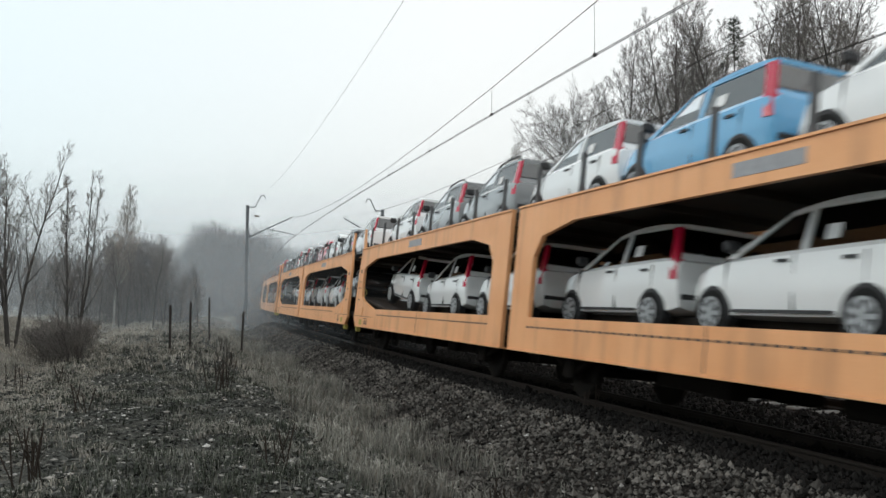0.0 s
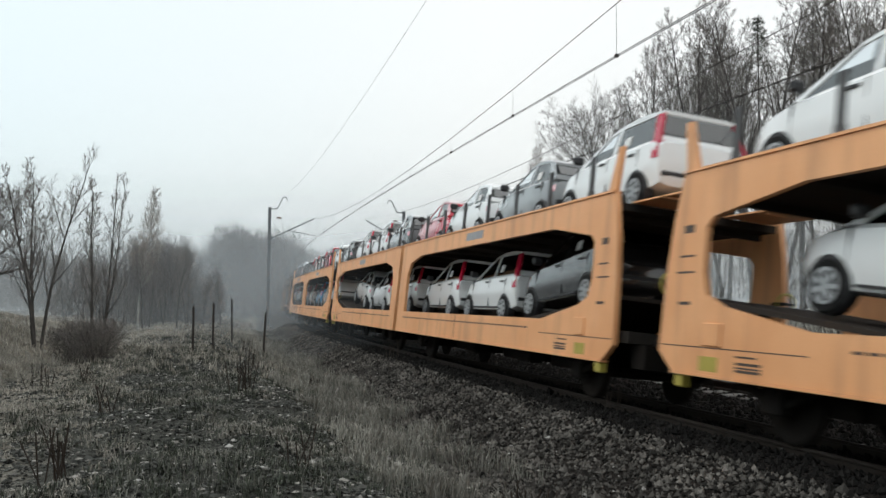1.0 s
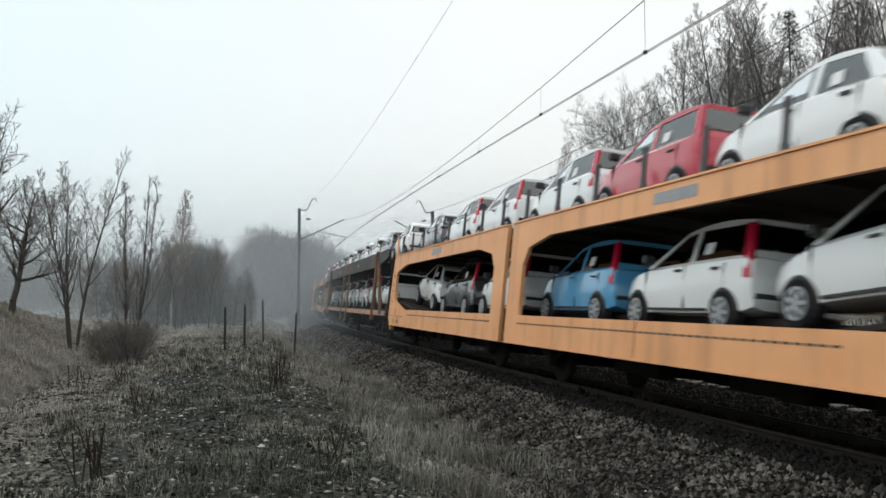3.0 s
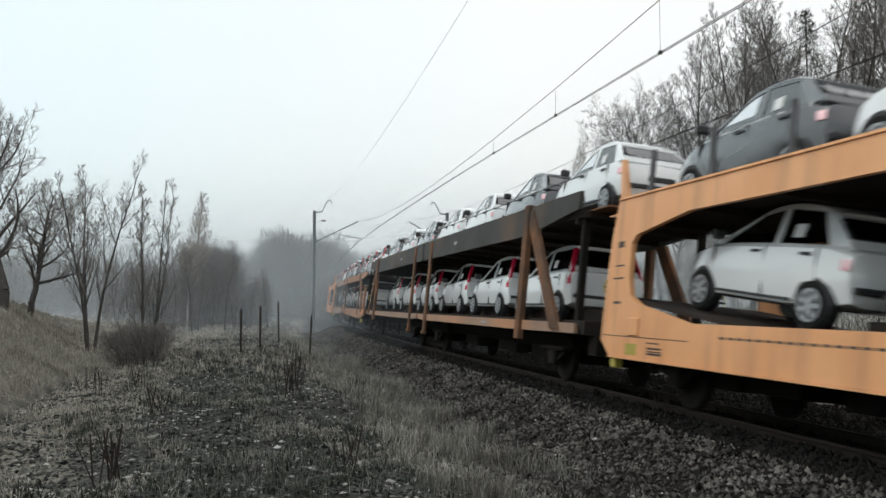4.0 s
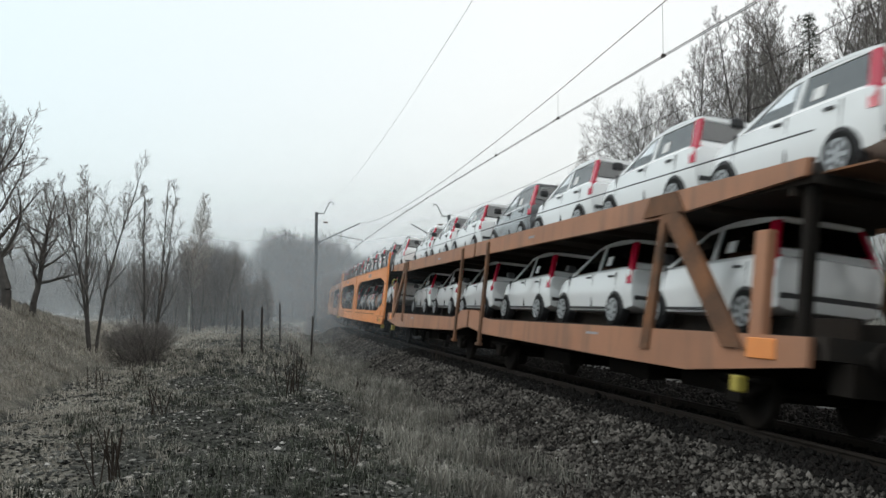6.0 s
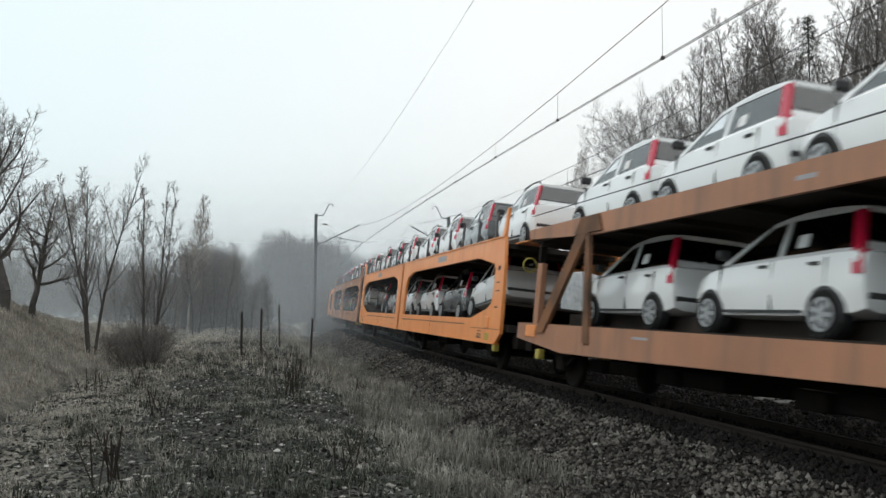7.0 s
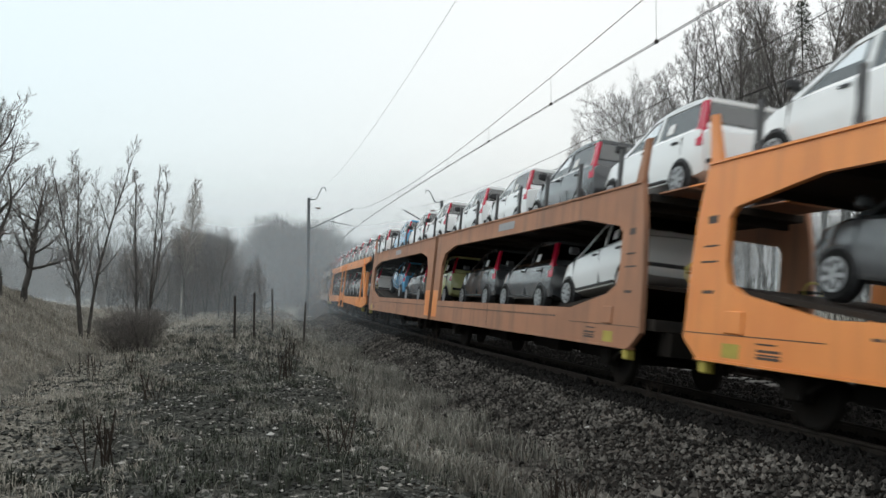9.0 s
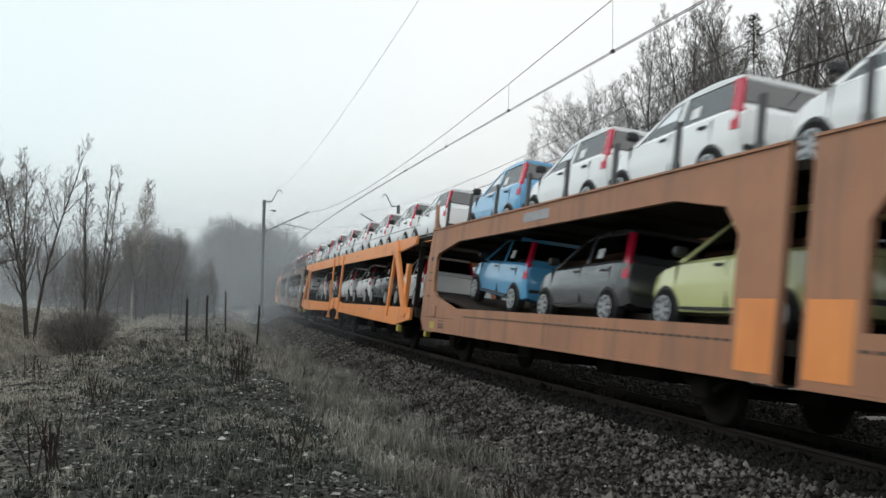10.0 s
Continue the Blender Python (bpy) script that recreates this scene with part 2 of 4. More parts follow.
def plate_x(bm, x0, x1, outer, hole=None):
    """A plate in the y-z plane from x0 to x1, with a hole whose corners match the outline's, one to one."""
    def ring(pts, x):
        return [bm.verts.new((x, y, z)) for y, z in pts]
    o0, o1 = ring(outer, x0), ring(outer, x1)
    n = len(outer)
    for i in range(n):
        j = (i + 1) % n
        bm.faces.new((o0[i], o0[j], o1[j], o1[i]))
    if hole is None:
        bm.faces.new(o0[::-1])
        bm.faces.new(o1)
    else:
        h0, h1 = ring(hole, x0), ring(hole, x1)
        for i in range(n):
            j = (i + 1) % n
            bm.faces.new((h0[j], h0[i], h1[i], h1[j]))
            bm.faces.new((o0[j], o0[i], h0[i], h0[j]))
            bm.faces.new((o1[i], o1[j], h1[j], h1[i]))
    bmesh.ops.recalc_face_normals(bm, faces=bm.faces[:])
    return bm


# ---------------------------------------------------------------- the line of the track
RADIUS, HEAD, NEAR = 856.8, -0.2511, 7.22   # metres, radians, camera to the centre line
CENTRE = Vector(((NEAR + RADIUS) * math.cos(HEAD), -(NEAR + RADIUS) * math.sin(HEAD), 0))
SPEED = 17.9
CANT = 6.0


def on_track(s, left=0.0, z=0.0):
    """The place s metres along the line, so many metres left of its centre."""
    a = HEAD + s / RADIUS
    r = RADIUS + left
    return Vector((CENTRE.x - r * math.cos(a), CENTRE.y + r * math.sin(a), z))


def track_pose(s, left=0.0, z=0.0, cant=0.0, turn=0.0):
    p = on_track(s, left, z)
    return pose(p.x, p.y, p.z, 0, 0, -math.degrees(HEAD + s / RADIUS)) @ pose(0, 0, 0, 0, cant, 0) @ pose(0, 0, 0, 0, 0, turn)


def track_coords(x, y):
    dx, dy = x - CENTRE.x, y - CENTRE.y
    return (np.arctan2(dy, -dx) - HEAD) * RADIUS, np.hypot(dx, dy) - RADIUS


# ---------------------------------------------------------------- cars on the train
def slab(bm, pts, inward):
    """A quad or polygon thickened by the vector inward."""
    inward = Vector(inward)
    a = [bm.verts.new(p) for p in pts]
    b = [bm.verts.new(Vector(p) + inward) for p in pts]
    n = len(pts)
    fs = [bm.faces.new(a), bm.faces.new(b[::-1])]
    for i in range(n):
        j = (i + 1) % n
        fs.append(bm.faces.new((a[i], b[i], b[j], a[j])))
    bmesh.ops.recalc_face_normals(bm, faces=fs)


PANDA = dict(
    # y, bottom, sill, mid, belt, top, top half width
    body=[(-1.77, .42, .60, .69, .66, .76, .60), (-1.74, .33, .70, .755, .735, .95, .68), (-1.60, .28, .74, .785, .765, 1.01, .72), (-1.3, .25, .75, .79, .77, 1.01, .73),
          (-0.5, .23, .75, .795, .78, .98, .74), (0.4, .23, .75, .795, .775, .945, .735), (0.95, .23, .75, .79, .76, .925, .70),
          (1.25, .25, .73, .78, .745, .875, .66), (1.50, .28, .68, .74, .70, .80, .58), (1.66, .31, .58, .66, .62, .70, .48), (1.75, .38, .46, .54, .50, .58, .38)],
    belt=(-1.67, 1.08, 1.005, .915, .725, .69), roof=(-1.50, .10, .595, .56), zs=(1.475, 1.505, 1.42),
    low=(-1.53, -.29, -.20, .88), high=(-1.40, -.29, -.20, .03), tall=True)
MINI = dict(
    body=[(-1.74, .42, .52, .58, .56, .74, .46), (-1.66, .32, .66, .72, .69, .90, .58), (-1.35, .26, .74, .79, .76, .97, .70),
          (-0.6, .23, .75, .80, .775, .97, .725), (0.4, .23, .75, .80, .775, .95, .725), (1.0, .23, .75, .79, .75, .92, .68),
          (1.35, .26, .72, .77, .72, .85, .60), (1.60, .30, .62, .69, .63, .75, .48), (1.74, .38, .44, .52, .46, .62, .34)],
    belt=(-1.60, 1.06, .965, .925, .69, .67), roof=(-1.12, .14, .53, .53), zs=(1.35, 1.46, 1.38),
    low=(-1.25, -.32, -.22, .90), high=(-.90, -.32, -.22, .08), tall=False)


def make_car(name, c, label):
    car = new(name)
    tagged(car, label, "car", "cars on the train")
    car.scale = (1.05, 1.05, 1.05)
    bm = bmesh.new()
    rings = []
    for y, zb, ws, wm, wb, zt, wt in c["body"]:
        half = [(ws * .8, zb), (ws, zb + .04), (wm, zb + (zt - zb) * .42), (wm, zb + (zt - zb) * .6), (wb, zt - .05), (wt, zt)]
        ring = [(0, zb)] + half + [(0, zt + .025)] + [(-x, z) for x, z in half[::-1]]
        rings.append([bm.verts.new((x, y, z)) for x, z in ring])
    for a, b in zip(rings, rings[1:]):
        for i in range(len(a)):
            j = (i + 1) % len(a)
            bm.faces.new((a[i], a[j], b[j], b[i]))
    bm.faces.new(rings[0][::-1])
    bm.faces.new(rings[-1])
    yr, yf, zb, zbf, wr, wf = c["belt"]
    tr, tf, ur, uf = c["roof"]
    z0, z1, z2 = c["zs"]
    low, high = c["low"], c["high"]

    def side(y, top, sgn, out=0.0):
        k = (y - (tr if top else yr)) / ((tf - tr) if top else (yf - yr))
        w = (ur + (uf - ur) * k) if top else (wr + (wf - wr) * k)
        # the roof line is an arch through three heights, the belt line falls towards the nose
        arch = z0 + k * (4 * z1 - 3 * z0 - z2) + k * k * (2 * z0 + 2 * z2 - 4 * z1)
        return Vector((sgn * (w + out), y, arch if top else zb + (zbf - zb) * k))
    # tailgate edge below the rear window
    slab(bm, [(-wr, yr, zb - .02), (wr, yr, zb - .02), (wr - .03, yr + .05, zb + .08), (-wr + .03, yr + .05, zb + .08)], (0, .06, -.02))
    bmesh.ops.recalc_face_normals(bm, faces=bm.faces[:])
    body = part("body", bm, CARPAINT, car)
    # cabin frame: pillars under a rail all round
    bm = bmesh.new()
    lows, highs = (yr, *low, yf), (tr, *high, tf)
    ends = []
    for sgn in (-1, 1):
        rows = []
        for k in (0.0, .90, 1.0):
            rows.append([bm.verts.new(side(l, 0, sgn).lerp(side(h, 1, sgn), k)) for l, h in zip(lows, highs)])
        for i in range(5):
            bm.faces.new((rows[1][i], rows[1][i + 1], rows[2][i + 1], rows[2][i]))
            if i % 2 == 0:
                bm.faces.new((rows[0][i], rows[0][i + 1], rows[1][i + 1], rows[1][i]))
        ends.append(rows)
    for i in (0, 5):
        bm.faces.new((ends[0][1][i], ends[1][1][i], ends[1][2][i], ends[0][2][i]))
    bmesh.ops.recalc_face_normals(bm, faces=bm.faces[:])
    bmesh.ops.solidify(bm, geom=bm.faces[:], thickness=.035)
    frame_part = part("cabin_frame", bm, CARPAINT, car)
    bm = bmesh.new()
    # the roof, crowned
    roof = []
    for k in range(9):
        y = tr - .02 + (tf - tr + .04) * k / 8
        e = side(y, 1, 1)
        w, zt = e.x, e.z
        lift = .045 * min(1, .45 + k * .4, .45 + (8 - k) * .4)
        pr = [(-w - .012, zt - .045), (-w - .004, zt + lift * .1), (-w * .90, zt + lift * .62), (-w * .5, zt + lift * .92), (0, zt + lift), (w * .5, zt + lift * .92), (w * .90, zt + lift * .62), (w + .004, zt + lift * .1), (w + .012, zt - .045), (0, zt - .03)]
        roof.append([bm.verts.new((x, y, z)) for x, z in pr])
    for a, b in zip(roof, roof[1:]):
        for i in range(10):
            j = (i + 1) % 10
            bm.faces.new((a[i], a[j], b[j], b[i]))
    bm.faces.new(roof[0][::-1])
    bm.faces.new(roof[-1])
    bmesh.ops.recalc_face_normals(bm, faces=bm.faces[:])
    top = part("roof", bm, CARPAINT, car)
    for o in (body, top):
        o.data.polygons.foreach_set("use_smooth", [True] * len(o.data.polygons))
        o.data.set_sharp_from_angle(angle=radians(32))
    # glass
    for sgn in (-1, 1):
        for a, b in ((0, 1), (2, 3)):
            bm = bmesh.new()
            slab(bm, [side(low[a], 0, sgn, -.012), side(low[b], 0, sgn, -.012), side(high[b], 1, sgn, -.012), side(high[a], 1, sgn, -.012)], (-sgn * .004, 0, 0))
            part("side_window", bm, GLASS, car)
    bm = bmesh.new()
    slab(bm, [(-wf + .02, yf, zbf), (wf - .02, yf, zbf), (uf - .02, tf + .02, z2), (-uf + .02, tf + .02, z2)], (0, -.004, -.002))
    part("windscreen", bm, GLASS, car)
    bm = bmesh.new()
    slab(bm, [(-wr + .10, yr + .05, zb + .10), (wr - .10, yr + .05, zb + .10), (ur - .05, tr - .005, z0 - .02), (-ur + .05, tr - .005, z0 - .02)], (0, .004, 0))
    part("rear_window", bm, GLASS, car)
    # lamps
    for sgn in (-1, 1):
        bm = bmesh.new()
        if c["tall"]:
            slab(bm, [(sgn * .738, yr - .012, .985), (sgn * .738, yr + .15, .985), (sgn * .618, tr + .12, 1.44), (sgn * .616, tr - .035, 1.44)], (-sgn * .055, 0, 0))
            slab(bm, [(sgn * .775, -1.725, .72), (sgn * .797, -1.60, .72), (sgn * .757, -1.53, .99), (sgn * .740, -1.685, .99)], (-sgn * .08, -.015, 0))
        else:
            slab(bm, [(sgn * .735, -1.66, .70), (sgn * .765, -1.56, .70), (sgn * .745, -1.53, .82), (sgn * .70, -1.64, .82)], (-sgn * .15, -.02, 0))
        part("tail_light", bm, REDLAMP if c["tall"] else PINKLAMP, car)
        bm = bmesh.new()
        slab(bm, [(sgn * .50, 1.70, .66), (sgn * .70, 1.55, .66), (sgn * .66, 1.50, .80), (sgn * .50, 1.64, .76)], (-sgn * .02, .015, 0))
        part("headlamp", bm, CLEARLAMP, car)
        bm = box(bmesh.new(), .75 * sgn if sgn > 0 else -.93, .93 if sgn > 0 else -.75, .70, .82, .97, 1.11, bevel=.03)
        part("mirror", bm, TRIMBLACK, car)
    bm = boxes((-.70, .70, -1.775, -1.70, .46, .54), (-.26, .26, -1.762, -1.70, .60, .70), bevel=.012)
    part("rear_bumper_strip", bm, TRIMBLACK, car)
    # seams, handles and side strips
    for sgn in (-1, 1):
        bm = bmesh.new()
        for y in (.90, -.22, -1.18):
            box(bm, *sorted((sgn * .74, sgn * .793)), y, y + .008, .34, .92)
        for y in (-.12, -1.06):
            box(bm, *sorted((sgn * .74, sgn * .805)), y, y + .17, .84, .875)
        box(bm, *sorted((sgn * .74, sgn * .796)), -.78, .74, .30, .335)
        part("door_trim", bm, TRIMBLACK, car)
    # black discs stand for the shaded wheel openings, which are not cut out
    arch = part("wheel_arch", disc_x(bmesh.new(), -.085, .090, 0, 0, .318, 20), TRIMBLACK, car)
    for i, (x, y) in enumerate([(x, y) for y in (-1.18, 1.12) for x in (-.707, .707)]):
        if i:
            twin(arch, pose(x, y, .31))
        else:
            arch.matrix_basis = pose(x, y, .31)
    tyre = part("wheel", disc_x(bmesh.new(), -.085, .078, 0, 0, .28, 20), RUBBER, car, smooth=False)
    bm = bmesh.new()
    n = 18
    ring = [[bm.verts.new((x, q * math.cos(2 * math.pi * i / n), q * math.sin(2 * math.pi * i / n))) for i in range(n)] for x, q in ((.076, .195), (.088, .19), (.088, .165), (.079, .16))]
    for a, b in zip(ring, ring[1:]):
        for i in range(n):
            bm.faces.new((a[i], a[(i + 1) % n], b[(i + 1) % n], b[i]))
    for i in range(7):
        a = i * 2 * math.pi / 7
        bar(bm, (.083, 0, 0), (.083, .172 * math.cos(a), .172 * math.sin(a)), .014, .048)
    bmesh.ops.recalc_face_normals(bm, faces=bm.faces[:])
    rim = part("rim", bm, RIM, tyre)
    spots = [(x, y) for y in (-1.18, 1.12) for x in (-.735, .735)]
    for i, (x, y) in enumerate(spots):
        m = pose(x, y, .285, 0, 0, 180 if x < 0 else 0)
        if i == 0:
            tyre.matrix_basis = m
        else:
            w = twin(tyre, m)
            r = rim.copy()
            scene.collection.objects.link(r)
            r.parent = w
    bm = bmesh.new()
    for x in (-.36, .36):
        for y in (.0, -.85 if c["tall"] else -.45):
            box(bm, x - .24, x + .24, y - .25, y + .25, .45, .80, bevel=.05)
            slab(bm, [(x - .23, y - .20, .78), (x + .23, y - .20, .78), (x + .20, y - .36, 1.22), (x - .20, y - .36, 1.22)], (0, -.12, 0))
            box(bm, x - .11, x + .11, y - .46, y - .36, 1.23, 1.38, bevel=.03)
    box(bm, -.66, .66, .62, .95, .75, .99, bevel=.05)
    part("interior", bm, FABRIC, car)
    if c["tall"]:
        for sgn in (-1, 1):
            pts = [side(y, 1, sgn, -.03) + Vector((0, 0, h)) for y, h in ((tr + .12, .02), (tr + .25, .075), (tr + .7, .08), (tf - .35, .075), (tf - .15, .02))]
            bm = bmesh.new()
            for p0, p1 in zip(pts, pts[1:]):
                bar(bm, p0, p1, .03)
            part("roof_rail", bm, TRIMBLACK, car)
    bm = bmesh.new()
    slab(bm, [side(low[1] - .42, 0, -1, -.03) + Vector((0, 0, .10)), side(low[1] - .22, 0, -1, -.03) + Vector((0, 0, .10)),
              side(low[1] - .22, 0, -1, -.07) + Vector((0, 0, .26)), side(low[1] - .42, 0, -1, -.07) + Vector((0, 0, .26))], (.003, 0, 0))
    part("paper_sheet", bm, PAPER, car)
    return car


# ---------------------------------------------------------------- car-carrying wagons
def common_underframe(w, H, h0, mat, up=0, wheel=1.75, low=0.0):
    """Decks, wheelsets and coupling gear shared by every half wagon; y runs from the joint to the coupling end."""
    part("lower_deck", boxes((-1.30, 1.30, h0 + .05, -h0 - .35, .93, 1.095 + low)), DECK, w)
    part("upper_deck", boxes((-1.31, 1.31, h0 + .05, -h0 - .75, 2.86 + up, 2.97 + up)), DECK, w)
    # bars added to block the bright background under the lower cars
    for x in (-.42, .42):
        part("wheel_guide", boxes((x - .05, x + .05, h0 + 1.0, -h0 - (1.0 if low else 5.3), 1.088, 1.36 + low)), DECK, w)
    beam = part("deck_beam", boxes((-1.30, 1.30, 0, .1, 2.76 + up, 2.858 + up)), DECK, w)
    beam.matrix_basis = pose(0, h0 + .6, 0)
    for i in range(1, 8):
        twin(beam, pose(0, h0 + .6 + i * (H - 1.8) / 7, 0))
    part("centre_sill", boxes((-.32, .32, h0 + .02, -h0 - .15, .60, .925), (-1.1, 1.1, -h0 - .55, -h0 - .2, .58, .92), (-.5, .5, h0 + .5, h0 + .9, .42, .60)), UNDER, w)
    for y in (h0 + 4.2, h0 + 7.6, h0 + 10.2):
        part("brake_gear", boxes((-.62, .62, y - .55, y + .55, .38, .62), (-.72, -.40, y + .6, y + 1.2, .36, .60), (.40, .72, y + .6, y + 1.2, .36, .60), bevel=.02), UNDER, w)
    for y in (h0 + 1.9, -h0 - 2.3):
        bm = bmesh.new()
        for sgn in (-1, 1):
            disc_x(bm, *sorted((sgn * .70, sgn * .835)), y, .44, .44, 24)
        bar(bm, (-.72, y, .44), (.72, y, .44), .17, None, 8)
        part("wheelset", bm, UNDER, w, "dark steel wheelset")
        for sgn in (-1, 1):
            bm = bmesh.new()
            a, b = sorted((sgn * .93, sgn * 1.14))
            box(bm, a, b, y - .17, y + .17, .30, .60, bevel=.03)
            box(bm, a, b, y - .60, y + .60, .58, .66, bevel=.02)
            bar(bm, (sgn * 1.03, y - .55, .60), (sgn * 1.03, y - .12, .40), .07)
            bar(bm, (sgn * 1.03, y + .55, .60), (sgn * 1.03, y + .12, .40), .07)
            part("axle_guard", bm, UNDER, w)
    for x in (-.87, .87):
        bm = bars(((x, -h0 - .22, .98), (x, -h0 + .16, .98), .17, None, 12), ((x, -h0 + .16, .98), (x, -h0 + .22, .98), .38, None, 16))
        part("buffer", bm, UNDER, w)
    part("coupling_hook", bars(((0, -h0 - .2, .96), (0, -h0 + .28, .94), .09), ((.25, -h0 - .2, .86), (.22, -h0 + .2, .40), .05, None, 6), ((-.3, -h0 - .2, .86), (-.28, -h0 + .15, .45), .05, None, 6)), UNDER, w)
    # hinged bridge plates to the next wagon
    for x in (-1.2, .35):
        part("bridge_plate", boxes((x, x + .85, -h0 - .75, -h0 + .08, 2.975 + up, 3.0 + up)), mat, w)
    bm = bmesh.new()
    ring = [[bm.verts.new((-1.22 + (.15 + dr) * math.cos(t), -h0 - .30 + dy, wheel + (.15 + dr) * math.sin(t))) for dr, dy in ((-.018, 0), (0, .018), (.018, 0), (0, -.018))] for t in np.arange(0, 6.28, math.pi / 8)]
    for a, b in zip(ring, ring[1:] + ring[:1]):
        for i in range(4):
            bm.faces.new((a[i], a[(i + 1) % 4], b[(i + 1) % 4], b[i]))
    bmesh.ops.recalc_face_normals(bm, faces=bm.faces[:])
    part("hand_wheel", bm, YELLOW, w, "yellow brake hand wheel")
    part("brake_spindle", bars(((-1.22, -h0 - .6, wheel), (-1.22, -h0 - .29, wheel), .05), ((-1.36, -h0 - .30, wheel), (-1.08, -h0 - .30, wheel), .03)), UNDER, w)


def panel_half(name, mat, H, label):
    """Half of a double-deck wagon whose sides are plates with one long opening."""
    w = new(name)
    tagged(w, label, "railway wagon", "wagons of the train")
    h0 = -H / 2
    outer = [(.15, .65), (H - 3.2, .65), (H - .82, .65), (H - .50, .88), (H - .55, 1.8), (H - .64, 2.5), (H - .80, 3.12), (H - 3.0, 3.12), (2.3, 3.12), (.6, 3.12), (.15, 3.12)]
    hole = [(.92, 1.20), (H - 3.2, 1.20), (H - 1.75, 1.45), (H - 1.44, 1.58), (H - 1.35, 1.85), (H - 1.35, 2.40), (H - 1.48, 2.52), (H - 3.0, 2.74), (2.3, 2.74), (1.2, 2.56), (.92, 2.22)]
    sh = lambda pts: [(y + h0, z) for y, z in pts]
    for x0, x1 in ((-1.45, -1.37), (1.37, 1.45)):
        bm = plate_x(bmesh.new(), x0, x1, sh(outer), sh(hole))
        part("side_panel", bm, mat, w)
    common_underframe(w, H, h0, mat)
    bm = bmesh.new()
    slab(bm, [(-1.3, h0 + H - 5.3, 1.092), (1.3, h0 + H - 5.3, 1.092), (1.3, h0 + H - .75, 1.61), (-1.3, h0 + H - .75, 1.61)], (0, 0, -.06))
    part("ramp", bm, DECK, w)
    for sgn in (-1, 1):
        X = lambda a, b: sorted((sgn * a, sgn * b))
        # flange along the top and bottom edges, stiffeners
        part("top_flange", boxes((*X(1.36, 1.475), h0 + .15, h0 + H - .82, 3.122, 3.155)), mat, w)
        part("bottom_flange", boxes((*X(1.33, 1.465), h0 + .15, h0 + H - .83, .618, .648)), mat, w)
        # dark dashes on the solebar: slots with their shadow line painted in
        bm = bmesh.new()
        y = .9
        while y < H - 3.9:
            box(bm, *X(1.449, 1.454), h0 + y, h0 + y + .13, 1.02, 1.05)
            y += .19
        tagged(part("slotted_strip", bm, MARK, w), kind="stuff")
        part("seam", boxes((*X(1.449, 1.453), h0 + H - 3.2, h0 + H - .56, .955, .967)), MARK, w)
        part("seam", boxes((*X(1.449, 1.453), h0 + H * .42, h0 + H * .42 + .02, .66, 1.19)), MARK, w)
        part("sign_plate", boxes((*X(1.450, 1.456), h0 + H * .44, h0 + H * .44 + 1.15, 2.86, 3.03)), PLATE, w, "grey name plate on the upper girder")
        for y, z, ln, ht in ((1.0, 2.35, .20, .10), (1.0, 2.05, .30, .025), (.98, 1.85, .36, .025), (1.0, 1.46, .24, .04), (2.3, .80, .42, .03), (2.3, .72, .42, .03), (2.3, .76, .42, .02), (2.25, .88, .35, .02)):
            part("marking", boxes((*X(1.449, 1.454), h0 + H - y - ln * .5, h0 + H - y + ln * .5, z, z + ht)), MARK, w)
        if mat == DULL:
            part("repainted_patch", boxes((*X(1.449, 1.454), h0 + .20, h0 + .82, .72, 1.5)), BRIGHT, w, "bright orange repainted patch")
        part("lashing_box", boxes((*X(1.44, 1.475), h0 + H - 1.8, h0 + H - 1.45, .98, 1.25), bevel=.01), mat, w)
        part("warning_patch", boxes((*X(1.449, 1.453), h0 + H - 1.75, h0 + H - 1.4, .69, .86)), YELLOW, w)
        part("tow_bracket", boxes((*X(1.30, 1.44), h0 + H - 1.05, h0 + H - .88, .46, .616), bevel=.02), YELLOW, w)
        bm = bmesh.new()
        slab(bm, [(sgn * 1.44, h0 + H - 1.12, 3.0), (sgn * 1.44, h0 + H - .84, 3.0), (sgn * 1.44, h0 + H - .72, 3.80), (sgn * 1.44, h0 + H - .84, 3.80)], (-sgn * .06, 0, 0))
        part("end_post", bm, mat, w)
        post = None
        for i in range(8):
            y = h0 + .75 + i * (H - 2.5) / 7
            if post is None:
                bm = boxes((-.025, .025, -.045, .045, 0, .64), (-.03, .03, -.06, .06, 0, .10))
                post = part("stanchion", bm, POST, w)
                post.matrix_basis = pose(sgn * 1.40, y, 3.156)
            else:
                twin(post, pose(sgn * 1.40, y, 3.156))
    return w


